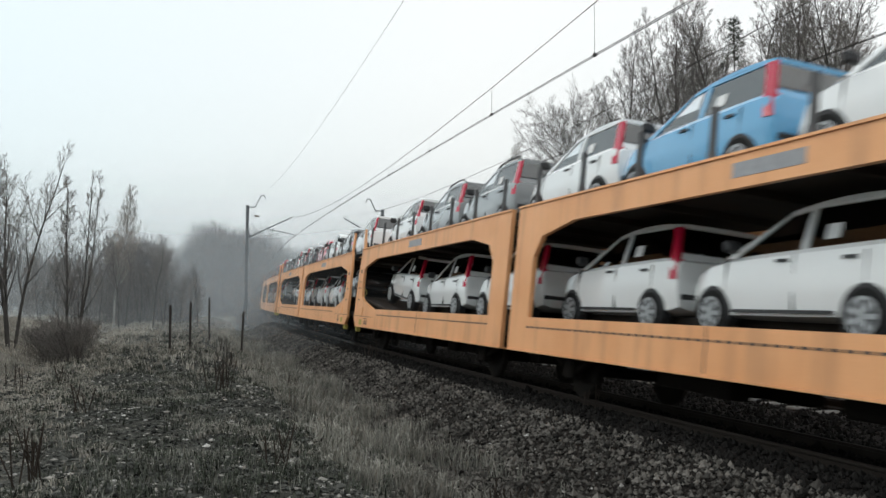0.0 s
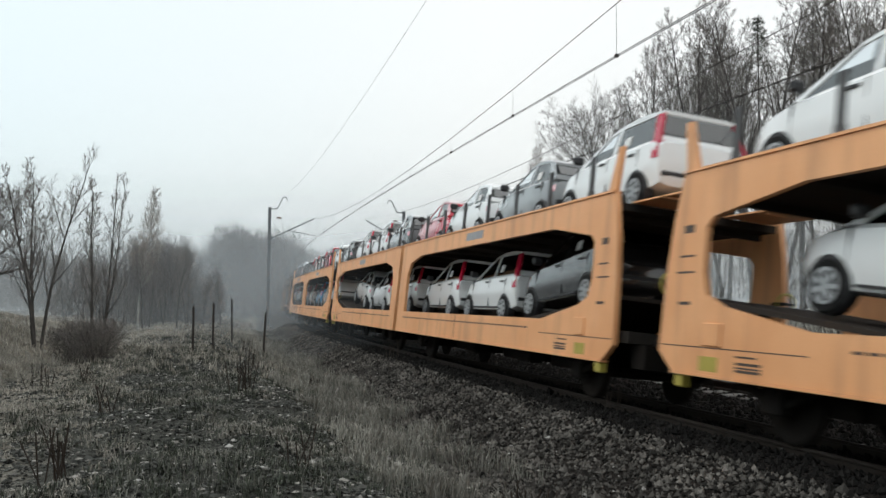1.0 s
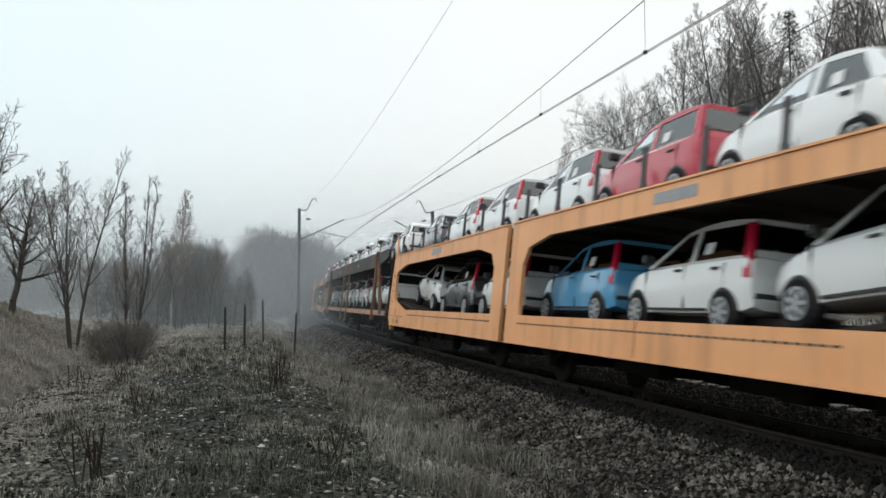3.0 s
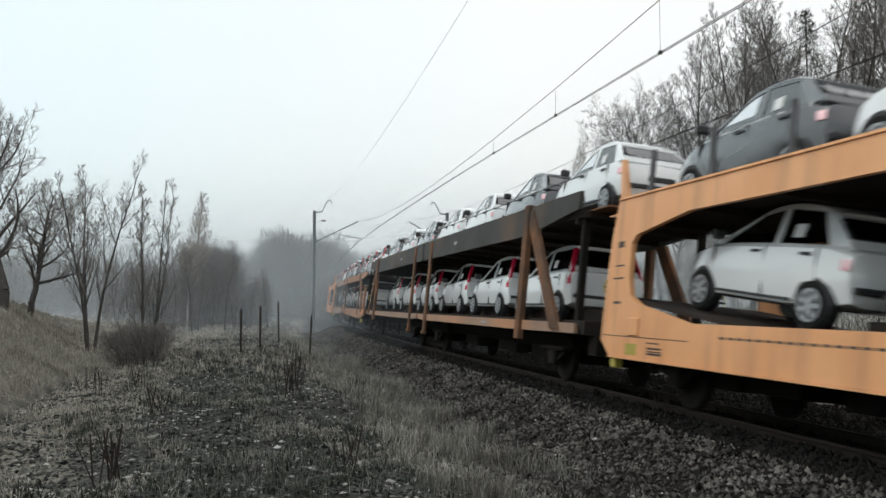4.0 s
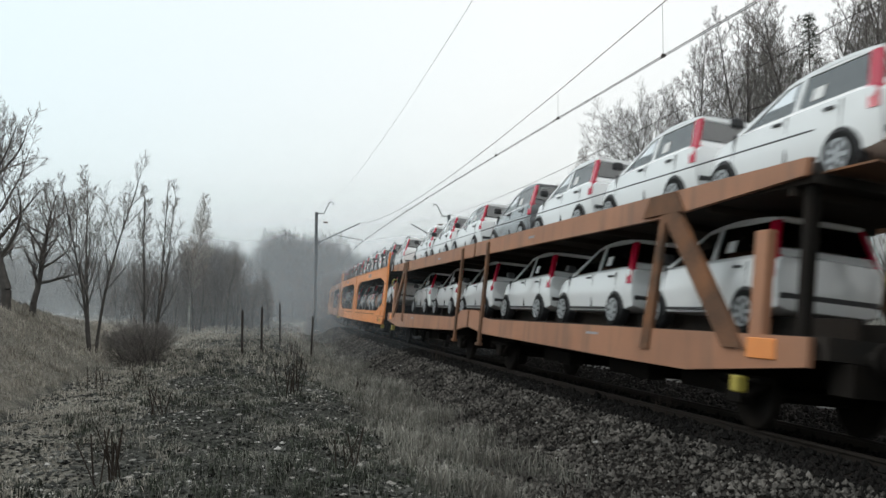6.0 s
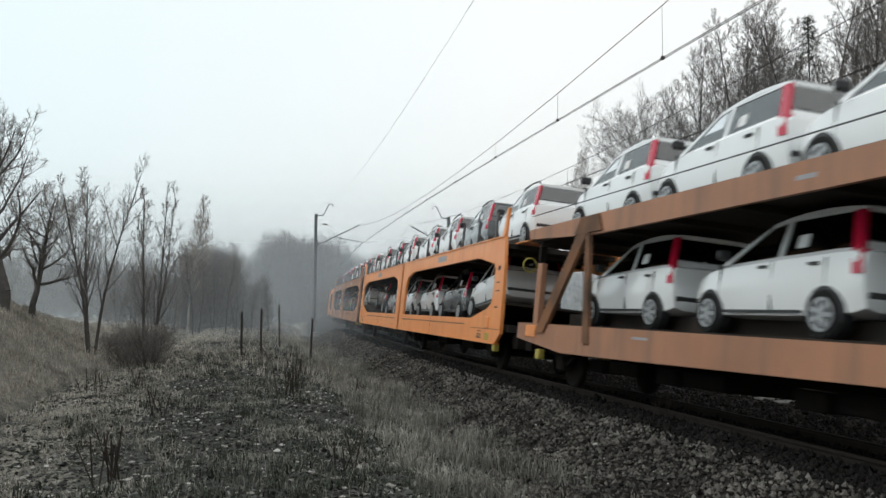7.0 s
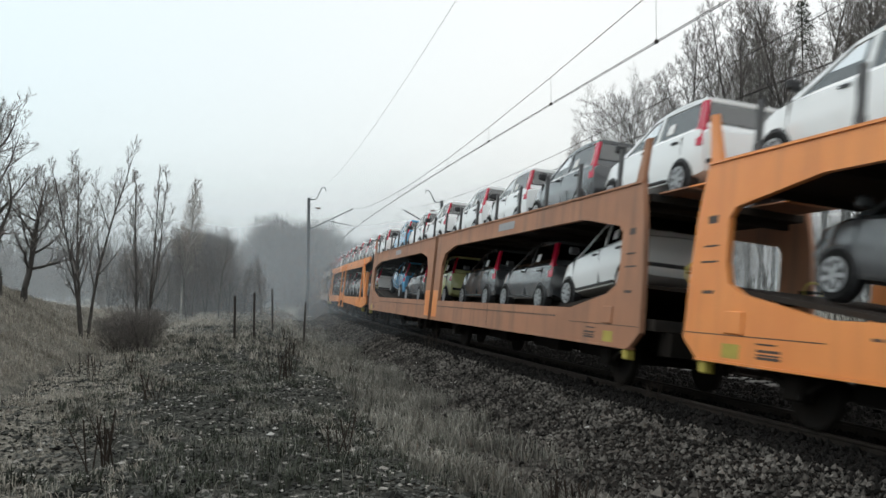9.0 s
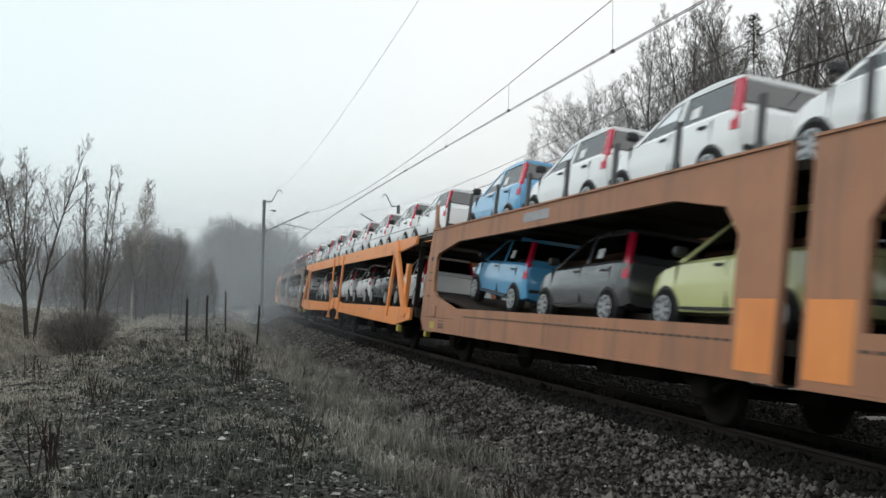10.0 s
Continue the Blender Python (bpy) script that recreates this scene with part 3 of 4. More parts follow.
def braced_half(name, girder, frame_mat, beam, H, depth, low_depth, end_bay, label):
    """Half of a double-deck wagon with an open side: girder, lower beam, posts and a diagonal."""
    w = new(name)
    tagged(w, label, "railway wagon", "wagons of the train")
    h0 = -H / 2
    grey = girder == GREYP
    up, top = (.20, 3.52) if grey else (0, 3.12)
    common_underframe(w, H, h0, frame_mat, up, 1.75 if grey else 2.42, .08)
    yp = H - end_bay
    for sgn in (-1, 1):
        X = lambda a, b: sorted((sgn * a, sgn * b))
        g = [(.05, top - depth), (yp, top - depth), (H - .75, top - depth * .55), (H - .7, top), (.05, top)]
        part("upper_girder", plate_x(bmesh.new(), *X(1.36, 1.43), [(y + h0, z) for y, z in g]), girder, w)
        if grey:
            b = [(.05, 1.12 - low_depth * .8), (1.2, 1.12 - low_depth), (yp, 1.12 - low_depth), (H - .5, 1.12 - low_depth * .9), (H - .5, 1.12), (.05, 1.12)]
        else:      # fish-bellied beam, deepest under the brace
            b = [(.05, .92), (1.4, .78), (yp - 1.0, .66), (yp + 1.0, .64), (H - .5, .84), (H - .5, 1.16), (1.9, 1.14), (1.2, 1.19), (.8, 1.34), (.05, 1.36)]
        part("lower_beam", plate_x(bmesh.new(), *X(1.36, 1.43), [(y + h0, z) for y, z in b]), beam, w)
        part("joint_post", boxes((*X(1.40, 1.47), h0 + (1.20 if grey else 1.16), h0 + (1.52 if grey else 1.34), .55, top - .07), (*X(1.38, 1.50), h0 + (1.16 if grey else 1.10), h0 + (1.56 if grey else 1.40), .48, .56), bevel=.008), frame_mat, w)
        bm = bmesh.new()
        if grey:
            box(bm, *X(1.37, 1.50), h0 + yp - .14, h0 + yp + .14, .72, top + .04, bevel=.01)
        else:
            slab(bm, [(sgn * 1.46, h0 + yp - .30, .86), (sgn * 1.46, h0 + yp - .04, .86), (sgn * 1.46, h0 + yp + .22, top - .2), (sgn * 1.46, h0 + yp + .06, top - .2)], (-sgn * .07, 0, 0))
        part("end_bay_post", bm, frame_mat, w)
        bm = bmesh.new()
        slab(bm, [(sgn * 1.47, h0 + yp - .10, top - .10), (sgn * 1.47, h0 + yp + .36, top - .10), (sgn * 1.47, h0 + yp + 2.35, .98), (sgn * 1.47, h0 + yp + 1.90, .98)], (-sgn * .08, 0, 0))
        part("diagonal_brace", bm, frame_mat, w)
        if not grey:
            part("gusset_plate", plate_x(bmesh.new(), *X(1.40, 1.475), [(h0 + yp - .5, top - .32), (h0 + yp + .7, top - .32), (h0 + yp + .45, top - .02), (h0 + yp - .3, top - .02)]), frame_mat, w)
            part("ramp_post", boxes((*X(1.30, 1.42), h0 + H - 1.62, h0 + H - 1.36, 1.15, 2.38), bevel=.01), beam, w)
            part("end_block", boxes((*X(1.40, 1.45), h0 + H - 1.60, h0 + H - 1.05, .88, 1.12), bevel=.01), BRIGHT, w, "patchy bright orange end block")
            part("tow_bracket", boxes((*X(1.30, 1.44), h0 + H - 1.9, h0 + H - 1.72, .46, .66), bevel=.02), YELLOW, w)
        part("end_post", boxes((*X(1.12, 1.24), h0 + H - 1.0, h0 + H - .86, 1.10, 2.86 + up)), UNDER, w)
        part("guard_rope", bars(((sgn * 1.40, h0 + .1, top + .3), (sgn * 1.40, h0 + H - .7, top + .3), .016)), POST, w)
        part("marking", boxes((*X(1.429, 1.434), h0 + H * .3, h0 + H * .3 + .35, top - depth * .6, top - depth * .45)), PLATE, w)
        part("marking", boxes((*X(1.429, 1.434), h0 + H * .55, h0 + H * .55 + .5, 1.0, 1.04)), PLATE, w)
    return w


# kind, near end, far end (metres along the line at the start), upper cars, lower cars from near to far
# w white, k black, d dark grey, g grey, r red, b blue, y yellow-green; capitals: the smaller round car
TRAIN = [
    ("pale", 0.0, 28.1, "wwbwggw", "wwwwww"),
    ("pale", 28.1, 56.6, "wGWRDww", "kwwwwW"),
    ("pale", 56.6, 85.0, "KWrwwwD", "wwbwdW"),
    ("grey", 85.0, 114.5, "WDWWDWG", "wwwwww"),
    ("rust", 114.5, 143.1, "wwwdwww", "wwwwww"),
    ("bright", 143.1, 171.7, "wdwwwdw", "wdwwdd"),
    ("dull", 171.7, 200.4, "wdwwwwb", "wddydb"),
    ("orangebrace", 200.4, 228.8, "wwwwwww", "wdwwdw"),
    ("greypanel", 228.8, 257.2, "wwwdwww", "wwwwww"),
    ("bright", 257.2, 285.6, "wwwwwdw", "wwwbww"),
]
UPPER = (2.40, 6.20, 10.05, 13.80, 18.05, 21.75, 25.55)      # car middles from the wagon's near end
LOWER = (-10.25, -6.25, -2.30, 2.00, 6.10, 10.15)            # car middles from the wagon's middle
COLOUR = {"w": (0.80, 0.81, 0.81), "k": (0.012, 0.012, 0.014), "d": (0.060, 0.063, 0.068), "g": (0.20, 0.21, 0.215),
          "r": (0.50, 0.015, 0.04), "b": (0.10, 0.36, 0.62), "y": (0.62, 0.64, 0.30)}
WORDS = {"w": "white", "k": "black", "d": "dark grey", "g": "mid grey metallic", "r": "crimson red", "b": "light blue", "y": "pale yellow-green"}
LOOKS = {
    "pale": (panel_half, (PALE,), "pale orange steel half wagon of a double-deck car carrier"),
    "bright": (panel_half, (BRIGHT,), "bright orange steel half wagon of a double-deck car carrier"),
    "dull": (panel_half, (DULL,), "faded dirty orange half wagon of a double-deck car carrier"),
    "greypanel": (panel_half, (FADEDGREY,), "weathered grey half wagon of a double-deck car carrier"),
    "grey": (braced_half, (GREYP, RUST, DUSTY), "sooty grey open-sided half wagon with rusty posts"),
    "rust": (braced_half, (DULL, RUST, DULL), "rusty brown open-sided half wagon with diagonal braces"),
    "orangebrace": (braced_half, (BRIGHT, BRIGHT, BRIGHT), "bright orange open-sided half wagon with diagonal braces"),
}
DEPTH = {"grey": (0.60, 0.20, 3.55), "rust": (0.36, 0.42, 4.0), "orangebrace": (0.40, 0.42, 3.3)}
SHIFT = {0: (-.04, -.05), 28.1: (.30, .15), 56.6: (-.25, .40), 143.1: (.40, .35), 171.7: (-.05, -.15)}    # how far a wagon's loads stand back, upper and lower
moving = []      # thing, place along the line at the start, pose on the wagon, turn


def build_train():
    sample = {}
    cars = {False: make_car("hatchback_car", PANDA, "car"), True: make_car("small_round_car", MINI, "car")}
    first = {False: True, True: True}
    plain = []      # roof rails of cars that have none
    for kind, s0, s1, upper, lower in TRAIN:
        mid = (s0 + s1) / 2
        H = (s1 - s0) / 2 - .12
        maker, mats, label = LOOKS[kind]
        for far in (False, True):
            key = (kind, round(H, 2))
            centre = mid + (H / 2 + .02) * (1 if far else -1)
            if key not in sample:
                w = sample[key] = maker("car_carrier_wagon", *mats, H, *DEPTH.get(kind, ()), label)
            else:
                w = copy_thing(sample[key], Matrix.Identity(4))
            moving.append((w, centre, Matrix.Identity(4), 0 if far else 180))
        for deck, row in (("upper", upper), ("lower", lower)):
            for k, code in enumerate(row):
                mini = code.isupper()
                ob = cars[mini]
                if first[mini]:
                    first[mini] = False
                else:
                    ob = copy_thing(ob, Matrix.Identity(4))
                c = code.lower()
                for o in ob.children:
                    if o.name.split(".")[0] in ("body", "cabin_frame", "roof"):
                        o.color = (*COLOUR[c], 1)
                tagged(ob, WORDS[c] + (" small round car" if mini else " hatchback with tall red tail lights") + ", %s deck" % deck)
                z, tilt = (1.10 if deck == "lower" else 3.185 if kind == "grey" else 2.985), 0
                at = s0 + UPPER[k] * (s1 - s0) / 28.5 + SHIFT.get(s0, (0, 0))[0]
                if deck == "lower":
                    at = mid + (-10.4 + 4.15 * k if kind == "grey" else LOWER[k]) + SHIFT.get(s0, (0, 0))[1] + (.4 if kind == "dull" and k > 2 else 0)
                    if maker is braced_half:
                        z = 1.176
                    elif k in (0, 5):
                        z, tilt = 1.33, (-5.5 if k == 0 else 5.5)
                if kind != "bright" and not (kind == "pale" and c in "dg"):
                    plain += [o for o in ob.children if o.name.startswith("roof_rail")]
                jig = random.uniform(-.05, .05)
                moving.append((ob, at + jig, pose(random.uniform(-.04, .04), 0, z, tilt, 0, random.uniform(-.5, .5)), 0))

    for o in plain:
        bpy.data.objects.remove(o)


build_train()


# ---------------------------------------------------------------- ground
def smooth(x, a, b):
    k = np.clip((x - a) / (b - a), 0, 1)
    return k * k * (3 - 2 * k)


def ripple(x, y):
    """Gentle unevenness of the soil."""
    return (0.05 * np.sin(x * .9 + 1.3 * np.sin(y * .41)) * np.sin(y * .7 + x * .23) + 0.03 * np.sin(x * 2.3 + y * 1.1) * np.sin(y * 1.9 - x * .7)
            + 0.016 * np.sin(x * 5.1 - y * 3.3 + np.sin(x * 2.2)) * np.sin(y * 4.7 + x * 1.9))


def ground_z(x, y):
    s, u = track_coords(np.asarray(x, float), np.asarray(y, float))
    bed = -0.27 + 0.07 * smooth(-u, 1.0, 2.4)
    verge = -0.27 + 0.23 * smooth(u, 0.2, 1.1) - 0.54 * smooth(u, 1.75, 3.3) + 0.50 * smooth(u, 3.6, 6.5)
    ditch = -0.45 * np.exp(-((u - 10.95) / .32) ** 2)
    bank = (2.9 - 2.5 * smooth(s, 12, 52)) * smooth(u, 11.15, 15.6) - 1.0 * smooth(u, 22, 60)
    rough = ripple(x, y) * (smooth(u, 3.0, 4.5) + 0.9 * smooth(u, 4.8, 6.0))
    left = verge + ditch + bank + rough
    right = -0.20 - 0.7 * smooth(-u, 6.3, 8.0) + 1.6 * smooth(-u, 10, 30) + 0.6 * ripple(x, y) * smooth(-u, 7, 9)
    z = np.where(u > 0, left, np.where(u < -6.0, right, bed))
    return z


def steps(*spans):
    """Grid lines: (from, to, step) one after the other."""
    out = []
    for a, b, d in spans:
        out += list(np.arange(a, b, d))
    return np.array(out + [spans[-1][1]])


def ground_material():
    m = bpy.data.materials.new("trackside_soil")
    m.use_nodes = True
    n, l = m.node_tree.nodes, m.node_tree.links
    b = n["Principled BSDF"]
    b.inputs["Roughness"].default_value = 0.97
    b.inputs["Specular IOR Level"].default_value = .12
    co = n.new("ShaderNodeTexCoord")

    def noise_node(scale, detail=8, rough=.6):
        t = n.new("ShaderNodeTexNoise")
        t.inputs["Scale"].default_value, t.inputs["Detail"].default_value, t.inputs["Roughness"].default_value = scale, detail, rough
        l.new(co.outputs["Object"], t.inputs["Vector"])
        return t.outputs[0]

    def ramp(src, *stops):
        r = n.new("ShaderNodeValToRGB")
        r.color_ramp.elements[0].position, r.color_ramp.elements[0].color = stops[0][0], (*stops[0][1], 1)
        r.color_ramp.elements[1].position, r.color_ramp.elements[1].color = stops[-1][0], (*stops[-1][1], 1)
        for p, c in stops[1:-1]:
            r.color_ramp.elements.new(p).color = (*c, 1)
        l.new(src, r.inputs[0])
        return r.outputs[0]

    def mixed(fac, a, c):
        x = n.new("ShaderNodeMix")
        x.data_type = "RGBA"
        l.new(fac, x.inputs[0])
        l.new(a, x.inputs[6])
        l.new(c, x.inputs[7])
        return x.outputs[2]
    fine, mid, wide = noise_node(14, 10, .75), noise_node(2.2), noise_node(.35)
    clinker = mixed(mid, ramp(fine, (.38, (.010, .011, .0095)), (.54, (.038, .040, .034)), (.70, (.16, .16, .146))), ramp(fine, (.35, (.022, .024, .020)), (.68, (.14, .135, .12))))
    grass = mixed(wide, ramp(fine, (.36, (.055, .052, .044)), (.64, (.29, .275, .235))), ramp(fine, (.38, (.075, .07, .06)), (.66, (.32, .30, .255))))
    # bed colours darkened as well, to hold the shade under the train
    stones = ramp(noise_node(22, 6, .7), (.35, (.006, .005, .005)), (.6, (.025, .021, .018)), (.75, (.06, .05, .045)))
    za, zb = n.new("ShaderNodeAttribute"), n.new("ShaderNodeAttribute")
    za.attribute_name, zb.attribute_name = "grassy", "stony"
    ga = n.new("ShaderNodeMath")
    ga.operation = "MULTIPLY_ADD"
    ga.inputs[1].default_value = .9
    l.new(mid, ga.inputs[0])
    l.new(za.outputs["Fac"], ga.inputs[2])
    gr = n.new("ShaderNodeMapRange")
    gr.inputs[1].default_value, gr.inputs[2].default_value = .75, 1.15
    l.new(ga.outputs[0], gr.inputs[0])
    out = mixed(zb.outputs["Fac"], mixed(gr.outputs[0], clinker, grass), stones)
    l.new(out, b.inputs["Base Color"])
    bp = n.new("ShaderNodeBump")
    bp.inputs["Strength"].default_value, bp.inputs["Distance"].default_value = .8, .06
    l.new(fine, bp.inputs["Height"])
    l.new(bp.outputs[0], b.inputs["Normal"])
    return m


def build_ground():
    xs = steps((-900, -200, 70), (-200, -60, 10), (-60, -22, 2), (-22, 12, .28), (12, 30, 1), (30, 100, 5), (100, 900, 80))
    ys = steps((-300, -40, 40), (-40, 2, 3), (2, 34, .28), (34, 60, .8), (60, 130, 3), (130, 300, 15), (300, 1500, 120))
    X, Y = np.meshgrid(xs, ys)
    Z = ground_z(X, Y)
    nx, ny = len(xs), len(ys)
    idx = np.arange(nx * ny).reshape(ny, nx)
    quads = np.stack([idx[:-1, :-1], idx[:-1, 1:], idx[1:, 1:], idx[1:, :-1]], -1).reshape(-1, 4)
    me = bpy.data.meshes.new("ground")
    me.from_pydata(np.stack([X, Y, Z], -1).reshape(-1, 3).tolist(), [], quads.tolist())
    s, u = track_coords(X, Y)
    grassy = np.clip(.75 * np.exp(-((u - 4.4) / .9) ** 2) + smooth(u, 8.0, 9.2) - 1.1 * np.exp(-((u - 10.9) / .28) ** 2) + smooth(-u, 7, 9), 0, 1).ravel()
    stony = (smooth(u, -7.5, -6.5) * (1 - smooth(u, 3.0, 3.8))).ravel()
    for name, data in (("grassy", grassy), ("stony", stony)):
        a = me.attributes.new(name, "FLOAT", "POINT")
        a.data.foreach_set("value", data.astype(np.float32))
    ob = link_mesh("ground", me, ground_material(), smooth=True)
    tagged(ob, "uneven trackside ground of clinker, ballast and withered grass", "ground", kind="structure")


build_ground()


# ---------------------------------------------------------------- the two tracks
def sweep(name, profile, left, s0, s1, ds, mat, z=0.0, cant=0.0, parent=None):
    """A profile (x to the right, z) carried along the line."""
    verts, faces = [], []
    ss = np.arange(s0, s1 + ds, ds)
    k = len(profile)
    for s in ss:
        m = track_pose(s, 0, -.05 if cant else 0, cant) @ Matrix.Translation((-left, 0, z))
        verts += [m @ Vector((x, 0, h)) for x, h in profile]
    for i in range(len(ss) - 1):
        for j in range(k):
            a, b = i * k + j, i * k + (j + 1) % k
            faces.append((a, b, b + k, a + k))
    me = bpy.data.meshes.new(name)
    me.from_pydata(verts, [], faces)
    return link_mesh(name, me, mat, parent)


RAILSHAPE = [(-.075, -.17), (.075, -.17), (.075, -.15), (.012, -.125), (.012, -.045), (.036, -.035), (.036, -.004), (.026, 0), (-.026, 0), (-.036, -.004), (-.036, -.035), (-.012, -.045), (-.012, -.125), (-.075, -.15)]
for centre, cant in ((0.0, CANT), (-4.0, 0.0)):
    tr = tagged(new("railway_track"), "railway track of worn steel rails on concrete sleepers in ballast", "railway track", "tracks", "structure")
    for side in (.7535, -.7535):
        sweep("rail", RAILSHAPE, centre + side, -30, 210, 3, STEEL, 0.0, cant if centre == 0 else 0, tr)
    first = None
    for i in range(150):
        s = -2 + i * .62
        m = track_pose(s, 0, -.05 if cant else 0, cant) @ Matrix.Translation((-centre, 0, -.17))
        if first is None:
            bm = bmesh.new()
            slab(bm, [(-1.28, -.12, 0), (1.28, -.12, 0), (1.28, .12, 0), (-1.28, .12, 0)], (0, 0, -.16))
            bmesh.ops.bevel(bm, geom=bm.edges[:], offset=.02, segments=1, affect="EDGES")
            first = part("sleeper", bm, CONCRETE, tr)
            first.matrix_basis = m
        else:
            twin(first, m)


# ---------------------------------------------------------------- overhead line
def wire(name, label, pts, r, parent=None, mat=WIRE):
    """One tube through the points."""
    bm = bmesh.new()
    d = (pts[-1] - pts[0]).normalized()
    x = d.cross(Vector((0, 0, 1)))
    x = x.normalized() if x.length > .05 else Vector((1, 0, 0))
    y = d.cross(x).normalized()
    rings = [[bm.verts.new(q + x * r * math.cos(a) + y * r * math.sin(a)) for a in (0, 1.257, 2.513, 3.77, 5.027)] for q in pts]
    for a, b in zip(rings, rings[1:]):
        for i in range(5):
            bm.faces.new((a[i], a[(i + 1) % 5], b[(i + 1) % 5], b[i]))
    return part(name, bm, mat, parent)


MASTS = (3.0 - 60, 3.0, 63.0, 123.0, 183.0)


def catenary(left, zc, sag, name_label):
    """Twin contact wires, messenger, droppers, span by span."""
    th = tagged(new("overhead_line"), name_label, "overhead wire", "overhead lines")
    cw, mw = [], []
    for a, b in zip(MASTS, MASTS[1:]):
        for i in range(12):
            k = i / 12
            s = a + (b - a) * k
            cw.append(on_track(s, left, zc - .05 * 4 * k * (1 - k)))
            mw.append(on_track(s, left, zc + 1.80 - sag * 4 * k * (1 - k)))
    for d in (-.025, .025):
        wire("contact_wire", "", [p + Vector((d, 0, 0)) for p in cw], .0075, th)
    wire("messenger_wire", "", mw, .0085, th)
    for i, (p, q) in enumerate(zip(cw, mw)):
        if i % 12:
            wire("dropper", "", [p, q], .004, th)
            part("dropper_clamp", boxes((p.x - .03, p.x + .03, p.y - .04, p.y + .04, p.z - .02, p.z + .035)), WIRE, th)
    return th


catenary(0.1, 5.88, 1.62, "twin contact wires and sagging messenger wire above the near track")
catenary(-4.0, 6.0, 1.36, "twin contact wires and sagging messenger wire above the far track")
feed = tagged(new("feeder_line"), "single sagging feeder wire along the mast tops", "overhead wire")
fp = []
for a, b in zip(MASTS, MASTS[1:]):
    for i in range(12):
        k = i / 12
        fp.append(on_track(a + (b - a) * k, 2.55, 9.3 - 2.1 * 4 * k * (1 - k)))
wire("feeder_wire", "", fp, .0045, feed)


def mast(s, left, reach, label):
    """A lattice-free steel post with hooked top, raked cantilever and steady arm; reach: towards the track."""
    th = tagged(new("catenary_mast"), label, "catenary mast", "catenary masts")
    g = float(ground_z(*on_track(s, left)[:2]))
    th.matrix_basis = track_pose(s, left, g)
    top = 8.42 - g
    d = reach
    sg = 1 if d > 0 else -1
    part("footing", boxes((-.3, .3, -.3, .3, -.2, .25), bevel=.04), CONCRETE, th)
    part("post", boxes((-.11, -.09, -.11, .11, .2, top), (.09, .11, -.11, .11, .2, top), (-.09, .09, -.012, .012, .2, top)), MASTP, th)
    part("hook_arm", bars(((0, 0, top - .15), (sg * .55, 0, top - .1), .07), ((sg * .55, 0, top - .1), (sg * .95, 0, top + .75), .06), ((sg * .95, 0, top + .75), (sg * 1.2, 0, top + .75), .05), ((sg * 1.2, 0, top + .75), (sg * 1.25, 0, top + .5), .05)), MASTP, th)
    part("cantilever", bars(((sg * .1, 0, 6.1 - g), (d, 0, 7.65 - g), .075), ((sg * .1, 0, 6.1 - g), (sg * .35, 0, 6.22 - g), .13)), MASTP, th)
    part("registration_arm", bars(((d * .42, 0, 6.73 - g), (d * 1.05, 0, 6.35 - g), .05), ((d * 1.05, 0, 6.35 - g), (d, 0, 5.95 - g), .03)), MASTP, th)
    part("insulator", bars(((sg * .5, 0, top - .75), (sg * .85, 0, top - .78), .12, None, 8)), INSUL, th)
    return th


mast(63.0, 3.10, 3.25, "grey steel catenary mast with raked bracket beside the near track")
mast(63.0, -6.9, -2.9 * -1 * -1, "grey steel catenary mast with raked bracket beyond the far track")
mast(123.0, 3.55, 3.45, "distant grey steel catenary mast beside the near track")
mast(123.0, -6.9, -2.9, "distant grey steel catenary mast beyond the far track")


